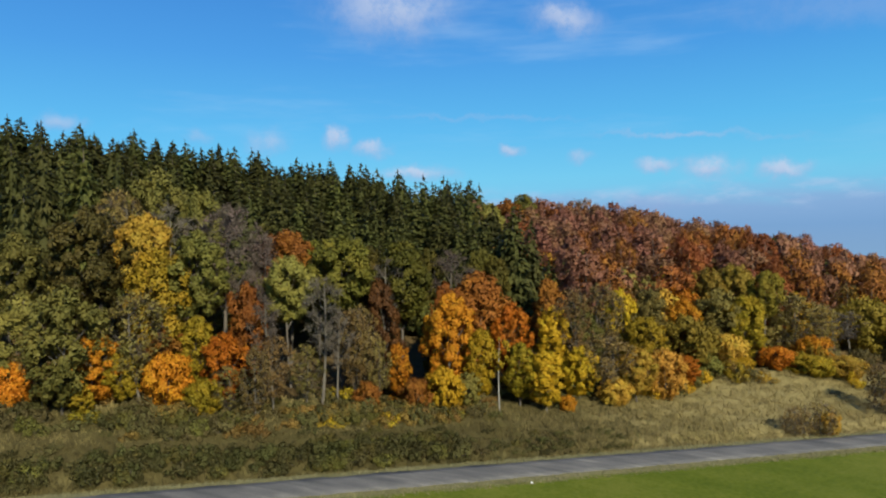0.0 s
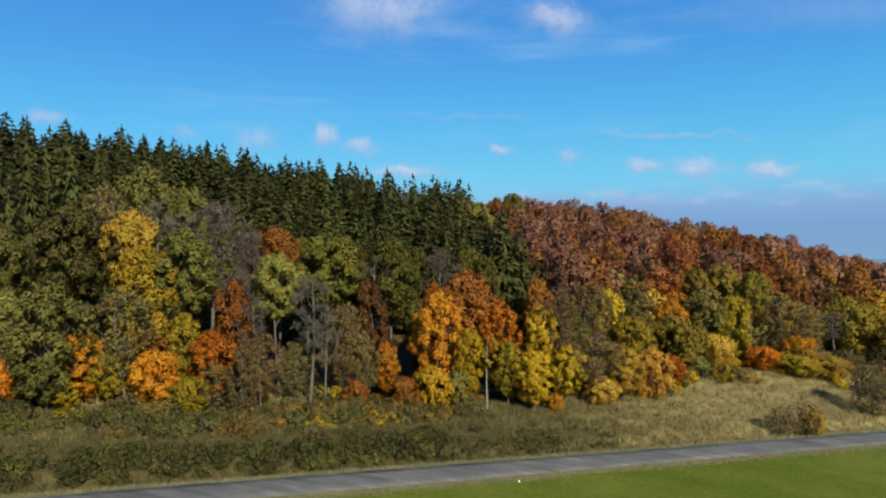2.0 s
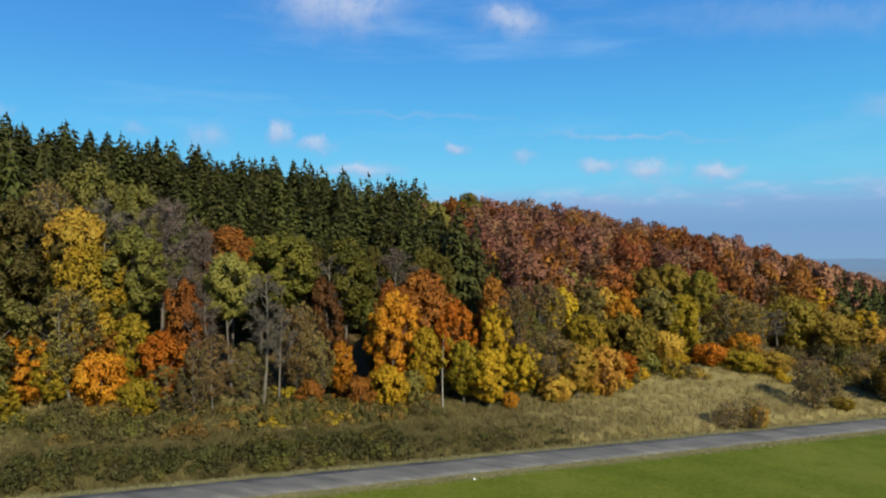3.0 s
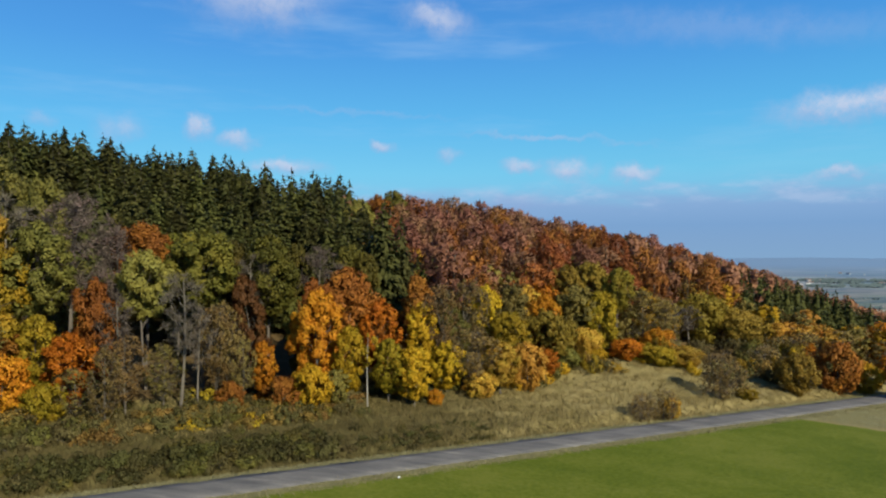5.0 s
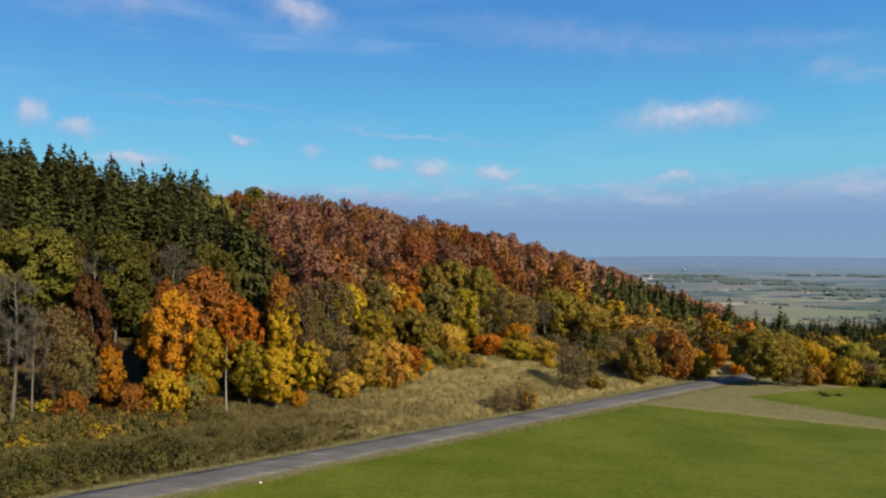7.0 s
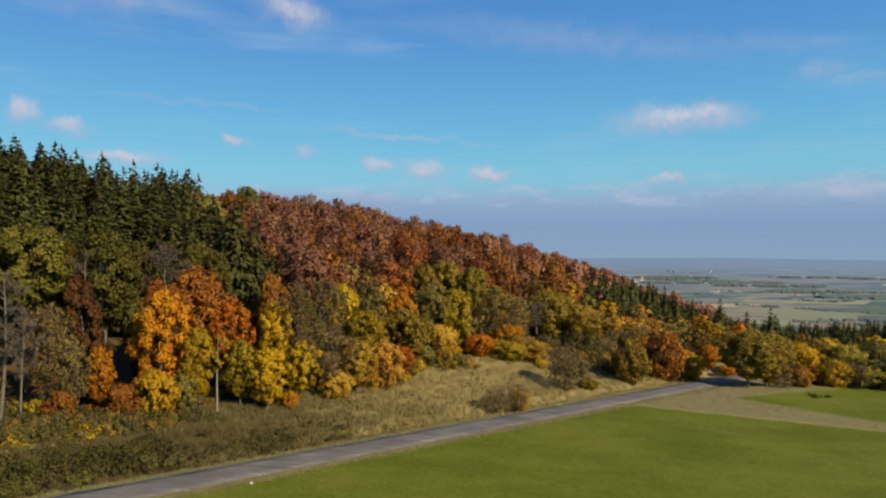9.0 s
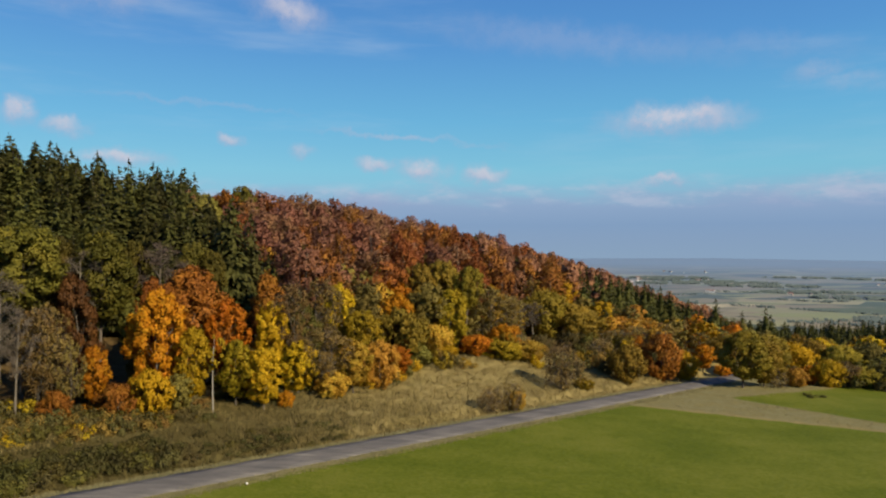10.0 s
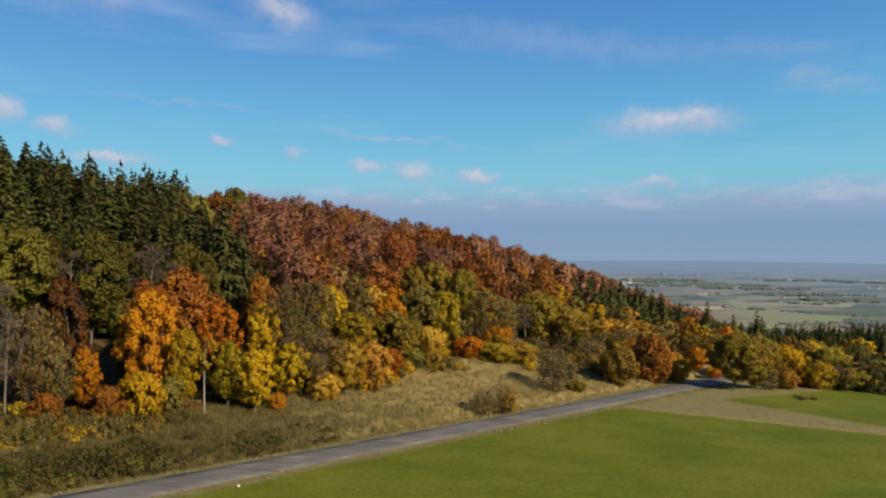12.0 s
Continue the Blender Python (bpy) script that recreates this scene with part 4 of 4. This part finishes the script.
for key, rows in FAR.items():
    far_wood({"spruce": "spruce_wood", "beech": "beech_wood", "plum": "beech_wood"}.get(key, "mixed_wood"), key, rows,
             {"spruce": "dense dark spruce wood on the far slope", "beech": "copper-brown beech wood on the far slope", "plum": "faded plum-brown beech wood on the far slope"}.get(key, "mixed autumn wood on the far lower slope"))


# ---- shrubs of the wood's edge and the roadside ----
def shrub_kind(key, seed, leaf, name, label, leaves, size, twigs=60, group=""):
    rng = np.random.default_rng(seed)
    spots = [(math.cos(i * 2.4 + rng.random()) * rng.uniform(0.1, 0.85), math.sin(i * 2.4 + rng.random()) * rng.uniform(0.1, 0.85), rng.uniform(0.12, 0.78), rng.uniform(0.18, 0.36)) for i in range(13)]
    stems = [tube([(0, 0, -0.1), (x * 0.4, y * 0.4, z * 0.5), (x, y, z)], (0.03, 0.02, 0.008), 3) for x, y, z, r in spots[::3]]
    L = np.array(spots)[rng.integers(0, len(spots), leaves)]
    d = rng.normal(size=(leaves, 3))
    d /= np.linalg.norm(d, axis=1)[:, None]
    c = L[:, :3] + d * L[:, 3:4] * (0.7 + 0.4 * rng.random((leaves, 1)))
    c[:, 2] = np.abs(c[:, 2])
    sz = size * rng.uniform(0.6, 1.4, leaves)
    crown = leaf_cards(rng, c, d + rng.normal(size=(leaves, 3)) * 0.3, sz, sz * 0.6, d * 0.6 + c * 0.5 + rng.normal(size=(leaves, 3)) * 0.2)
    tree_kind(key, (merged(stems), crown, None), leaf, BARK, name, label, 1.0, 2.0, "bush", group)


for i in range(3):
    shrub_kind("bramble", 300 + i, "bramble", "bramble_bush", "low dark green bramble thicket beside the lane", 900, 0.065, group="brambles on the bank")
for i, key in enumerate(("olive", "yellow", "tan", "lime", "orange", "rust")):
    shrub_kind("low_" + key, 320 + i, {"tan": "weed", "rust": "russet"}.get(key, key), "hazel_bush", {"olive": "olive-green bush under the wood's edge", "yellow": "yellowing bush under the wood's edge",
               "tan": "dry brown bush under the wood's edge", "lime": "pale green bush under the wood's edge", "orange": "orange-leaved bush under the wood's edge", "rust": "rust-brown bush under the wood's edge"}[key], 1000, 0.062, group="bushes at the wood's edge")

R = random.Random(77)


def shrubs(count, s0, s1, q0, q1, keys, weights, tall, wide):
    for _ in range(count):
        s, q = R.uniform(s0, s1), R.uniform(q0, q1)
        x, y = spot(s, q)
        if seen(x, y):
            plant(R.choices(keys, weights)[0], x, y, R.uniform(*tall), R.uniform(*wide), 0.05)


LOW = ["low_olive", "low_yellow", "low_tan", "low_lime", "low_orange", "bramble", "low_rust"]
shrubs(210, -30, 24, 58.8, 62.2, ["bramble", "low_olive", "low_tan"], [0.75, 0.17, 0.08], (0.9, 1.7), (1.8, 3.2))
shrubs(45, 20, 42, 58.8, 62.6, ["bramble", "low_olive", "low_tan"], [0.5, 0.2, 0.3], (0.35, 0.8), (1.4, 2.8))
shrubs(46, -6, 27, 66, 72, ["low_rust", "low_tan", "low_olive"], [0.5, 0.35, 0.15], (1.0, 1.9), (2.2, 3.8))
shrubs(34, -28, 34, 64, 70, ["bramble", "low_tan", "low_olive"], [0.5, 0.3, 0.2], (0.5, 0.9), (1.6, 3.0))
shrubs(34, 10, 31, 67.5, 72.5, ["low_yellow", "low_rust", "low_tan", "low_olive"], [0.12, 0.4, 0.3, 0.18], (0.9, 1.8), (2.2, 3.8))
shrubs(130, -30, 48, 69, 80, LOW, [0.25, 0.02, 0.5, 0.04, 0.01, 0.12, 0.25], (0.7, 1.9), (2.4, 4.4))
shrubs(40, 44, 82, 72, 82, LOW, [0.35, 0.12, 0.3, 0.1, 0.02, 0.1, 0.12], (1.5, 3.2), (2.5, 4.5))
shrubs(45, 82, 130, 64, 84, LOW, [0.4, 0.15, 0.3, 0.1, 0.02, 0.0, 0.05], (2.0, 4.5), (3.0, 5.5))
shrubs(34, 133, 150, 26, 50, LOW, [0.5, 0.08, 0.35, 0.06, 0.02, 0.0, 0.05], (2.0, 5.0), (3.0, 6.0))


for s, q in ((117.5, 38.3), (118.6, 36.4), (116.2, 37.2)):
    plant("bramble", *spot(s, q), 0.55, 1.7, 0.05)


# ---- rough grass of the bank, too many blades to count ----
def grass(name, count, s0, s1, q0, q1, tall, leaf, label, seed, blades=5, keep=None):
    rng = np.random.default_rng(seed)
    s, q = rng.uniform(s0, s1, count), rng.uniform(q0, q1, count)
    if keep is not None:
        k = keep(s, q, rng.random(count))
        s, q = s[k], q[k]
    s, q = np.repeat(s, blades), np.repeat(q, blades)
    n = len(s)
    s, q = s + rng.normal(size=n) * 0.16, q + rng.normal(size=n) * 0.16
    x, y = s * AX - q * AY, s * AY + q * AX
    root = np.stack([x, y, height(x, y) - 0.05], 1)
    lean = np.stack([rng.normal(size=n) * 0.4, rng.normal(size=n) * 0.4, np.ones(n)], 1)
    h = tall * rng.uniform(0.4, 1.2, n)[:, None]
    side = np.stack([rng.normal(size=n), rng.normal(size=n), np.zeros(n)], 1)
    side *= (0.04 * rng.uniform(0.5, 1.3, n) / (np.linalg.norm(side, axis=1) + 1e-9))[:, None]
    tip = root + lean * h
    toward = np.cross(side, tip - root) @ np.array(TO_SUN) < 0      # blades turn to the light
    side[toward] *= -1
    v = np.stack([root - side, root + side, tip], 1).reshape(-1, 3)
    up = np.repeat(lean * np.array([0.5, 0.5, 1]) + np.array([0.1, -0.15, 0]), 3, axis=0)
    ob = new(name, mesh_of(name, v, np.arange(3 * n).reshape(n, 3), up / np.linalg.norm(up, axis=1)[:, None], LEAVES[leaf]))
    tagged(ob, label, "grass", kind="stuff")


grass("dry_grass", 11000, 32, 112, 58, 78, 0.5, "grass", "tall dry grass on the roadside bank", 5)
grass("weeds", 15000, -30, 60, 58, 75, 0.7, "weed", "tall olive weeds on the roadside bank", 15, 5, lambda s, q, r: r < (60 - s) / 34)
grass("dry_grass", 2000, -20, 34, 66, 77, 0.5, "grass", "tall dry grass on the roadside bank", 16)
grass("verge_grass", 3500, -25, 120, 50.2, 52.0, 0.22, "straw", "short bleached grass on the verge", 6, 4)
grass("verge_grass", 2500, -25, 120, 56.3, 58.2, 0.28, "straw", "short bleached grass on the verge", 7, 4)
grass("dry_grass", 1800, 84, 128, 24, 52, 0.22, "straw", "dry tussock grass beyond the pasture", 8, 4, lambda s, q, r: (s > 85 + (51.6 - q) * 0.47) & ((q > 42 - 0.25 * (s - 110)) | (s < 104)))


# ---- a pale stone at the lane's edge ----
def build_stone():
    bm = bmesh.new()
    bmesh.ops.create_icosphere(bm, subdivisions=2, radius=0.11)
    rng = random.Random(3)
    for v in bm.verts:
        v.co *= rng.uniform(0.85, 1.1)
        v.co.z = max(v.co.z * 0.9, -0.12)
    me = bpy.data.meshes.new("stone")
    bm.to_mesh(me)
    bm.free()
    me.materials.append(plain_material("pale_limestone", (0.55, 0.53, 0.48), (0.75, 0.73, 0.68), 6.0))
    ob = new("stone", me)
    x, y = spot(26.4, 50.4)
    ob.location = (x, y, ground_at(x, y) + 0.07)
    tagged(ob, "small pale limestone marker beside the lane", "stone")


build_stone()

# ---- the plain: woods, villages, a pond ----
# the haze of the air is put into these blue-green wood colours
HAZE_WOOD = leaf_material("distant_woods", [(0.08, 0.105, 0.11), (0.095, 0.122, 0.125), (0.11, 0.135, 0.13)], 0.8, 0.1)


def far_place(az, away):
    return away * math.sin(radians(az)), away * math.cos(radians(az))


def build_far_woods():
    """Hedgerows and copses on the plain."""
    rng = np.random.default_rng(21)
    # bearing, distance, half length, half depth
    rows = [(rng.uniform(8, 40), rng.uniform(900, 2700), rng.uniform(40, 170), 2.5) for _ in range(22)]
    rows += [(rng.uniform(8, 40), rng.uniform(1300, 2800), rng.uniform(50, 150), rng.uniform(25, 60)) for _ in range(9)]
    rows += [(24.5, 2150, 150, 45), (27.5, 1950, 110, 45), (30.5, 1800, 90, 40), (20.0, 2350, 240, 30), (16, 2200, 160, 40)]
    C, Ln = [], []
    for az, away, w, d in rows:
        x0, y0 = far_place(az, away)
        a = radians(az) + rng.normal() * 0.3
        k = int(min(2400, 40 + w * (0.8 if d < 5 else d / 7)))
        u, t = rng.uniform(-1, 1, k), rng.uniform(-1, 1, k)
        ok = (u * u + t * t < 1) & (np.sin(u * 9 + away) > -0.75)
        u, t = u[ok] * w, t[ok] * d
        x, y = x0 + u * math.cos(a) + t * math.sin(a), y0 - u * math.sin(a) + t * math.cos(a)
        z = height(x, y)
        for j in range(2):
            k = len(x)
            C.append(np.stack([x + rng.normal(size=k) * 2, y + rng.normal(size=k) * 2, z + rng.uniform(0, 3.5 if d < 5 else 5, k)], 1))
            Ln.append(rng.uniform(1.8, 3.2, k) * (1 if d < 5 else 1.3))
    C, Ln = np.concatenate(C), np.concatenate(Ln)
    N = rng.normal(size=C.shape) * 0.4 + np.array([0.1, -0.8, 0.6])
    up = rng.normal(size=C.shape) * 0.12 + np.array([0.2, -0.3, 0.9])
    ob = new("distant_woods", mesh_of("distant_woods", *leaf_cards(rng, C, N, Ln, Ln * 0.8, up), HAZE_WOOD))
    tagged(ob, "copses and hedgerows on the plain, coloured with blue-green haze", "woodland", kind="stuff")


build_far_woods()
WALLS = [plain_material("white_render", (0.5, 0.5, 0.5), (0.62, 0.61, 0.6), 0.3), plain_material("cream_render", (0.36, 0.34, 0.31), (0.45, 0.43, 0.4), 0.3)]
ROOF = plain_material("brown_roof_tiles", (0.20, 0.13, 0.11), (0.30, 0.20, 0.17), 0.4)


def house_kind(wide, deep, eaves, ridge, wall):
    ob = new("farmhouse")
    tagged(ob, "white-walled house with brown roof on the distant plain", "house", "houses on the plain")
    bm = bmesh.new()
    bmesh.ops.create_cube(bm, size=1, matrix=Matrix.Translation((0, 0, eaves / 2 - 0.5)) @ Matrix.Diagonal((wide, deep, eaves + 1, 1)))
    gable = [bm.verts.new(c) for s in (-1, 1) for c in ((s * wide / 2, -deep / 2, eaves), (s * wide / 2, deep / 2, eaves), (s * wide / 2, 0, ridge - 0.2))]
    bm.faces.new(gable[:3])
    bm.faces.new(gable[3:])
    me = bpy.data.meshes.new("wall")
    bm.to_mesh(me)
    bm.free()
    me.materials.append(wall)
    part("wall", me, ob)
    bm = bmesh.new()
    w, d = wide / 2 + 0.5, deep / 2 + 0.6
    for side in (-1, 1):
        vs = [bm.verts.new(c) for c in ((-w, side * d, eaves - 0.4), (w, side * d, eaves - 0.4), (w, 0, ridge), (-w, 0, ridge))]
        bm.faces.new(vs if side < 0 else vs[::-1])
    bmesh.ops.solidify(bm, geom=bm.faces[:], thickness=0.3)
    me = bpy.data.meshes.new("roof")
    bm.to_mesh(me)
    bm.free()
    me.materials.append(ROOF)
    part("roof", me, ob)
    for i in range(3):
        bm = bmesh.new()
        bmesh.ops.create_cube(bm, size=1, matrix=Matrix.Translation(((i - 1) * wide / 3.4, -deep / 2 - 0.03, eaves * 0.5)) @ Matrix.Diagonal((1.4, 0.12, 1.7, 1)))
        me = bpy.data.meshes.new("window")
        bm.to_mesh(me)
        bm.free()
        me.materials.append(plain_material("dark_window_glass", (0.03, 0.035, 0.04), (0.05, 0.055, 0.06), 1.0, 0.2))
        part("window", me, ob)
    STORE.setdefault("house", []).append([ob, 1.0, 1.0, False])


for i, size in enumerate(((14, 10, 5.5, 10), (22, 12, 6, 11), (34, 18, 9, 13))):
    house_kind(*size, WALLS[0 if i != 1 else 1])
VILLAGES = [(15.0, 2380, 130, 60, 20), (20.4, 2330, 40, 25, 3), (33.0, 2350, 60, 40, 6), (24.6, 1850, 90, 30, 4), (17.8, 3000, 160, 60, 6), (16.0, 2500, 60, 40, 5)]
for az, away, w, d, count in VILLAGES:
    for _ in range(count):
        x0, y0 = far_place(az, away)
        a = radians(az)
        u, t = R.gauss(0, w * 0.5), R.gauss(0, d)
        k = R.uniform(0.35, 0.6)
        plant("house", x0 + u * math.cos(a) + t * math.sin(a), y0 - u * math.sin(a) + t * math.cos(a), k, k, 0.0, 0.0)

# the first of a kind that was never planted is taken away again
for rows in STORE.values():
    for ob, _, _, used in rows:
        if not used:
            for o in (*ob.children_recursive, ob):
                bpy.data.objects.remove(o)
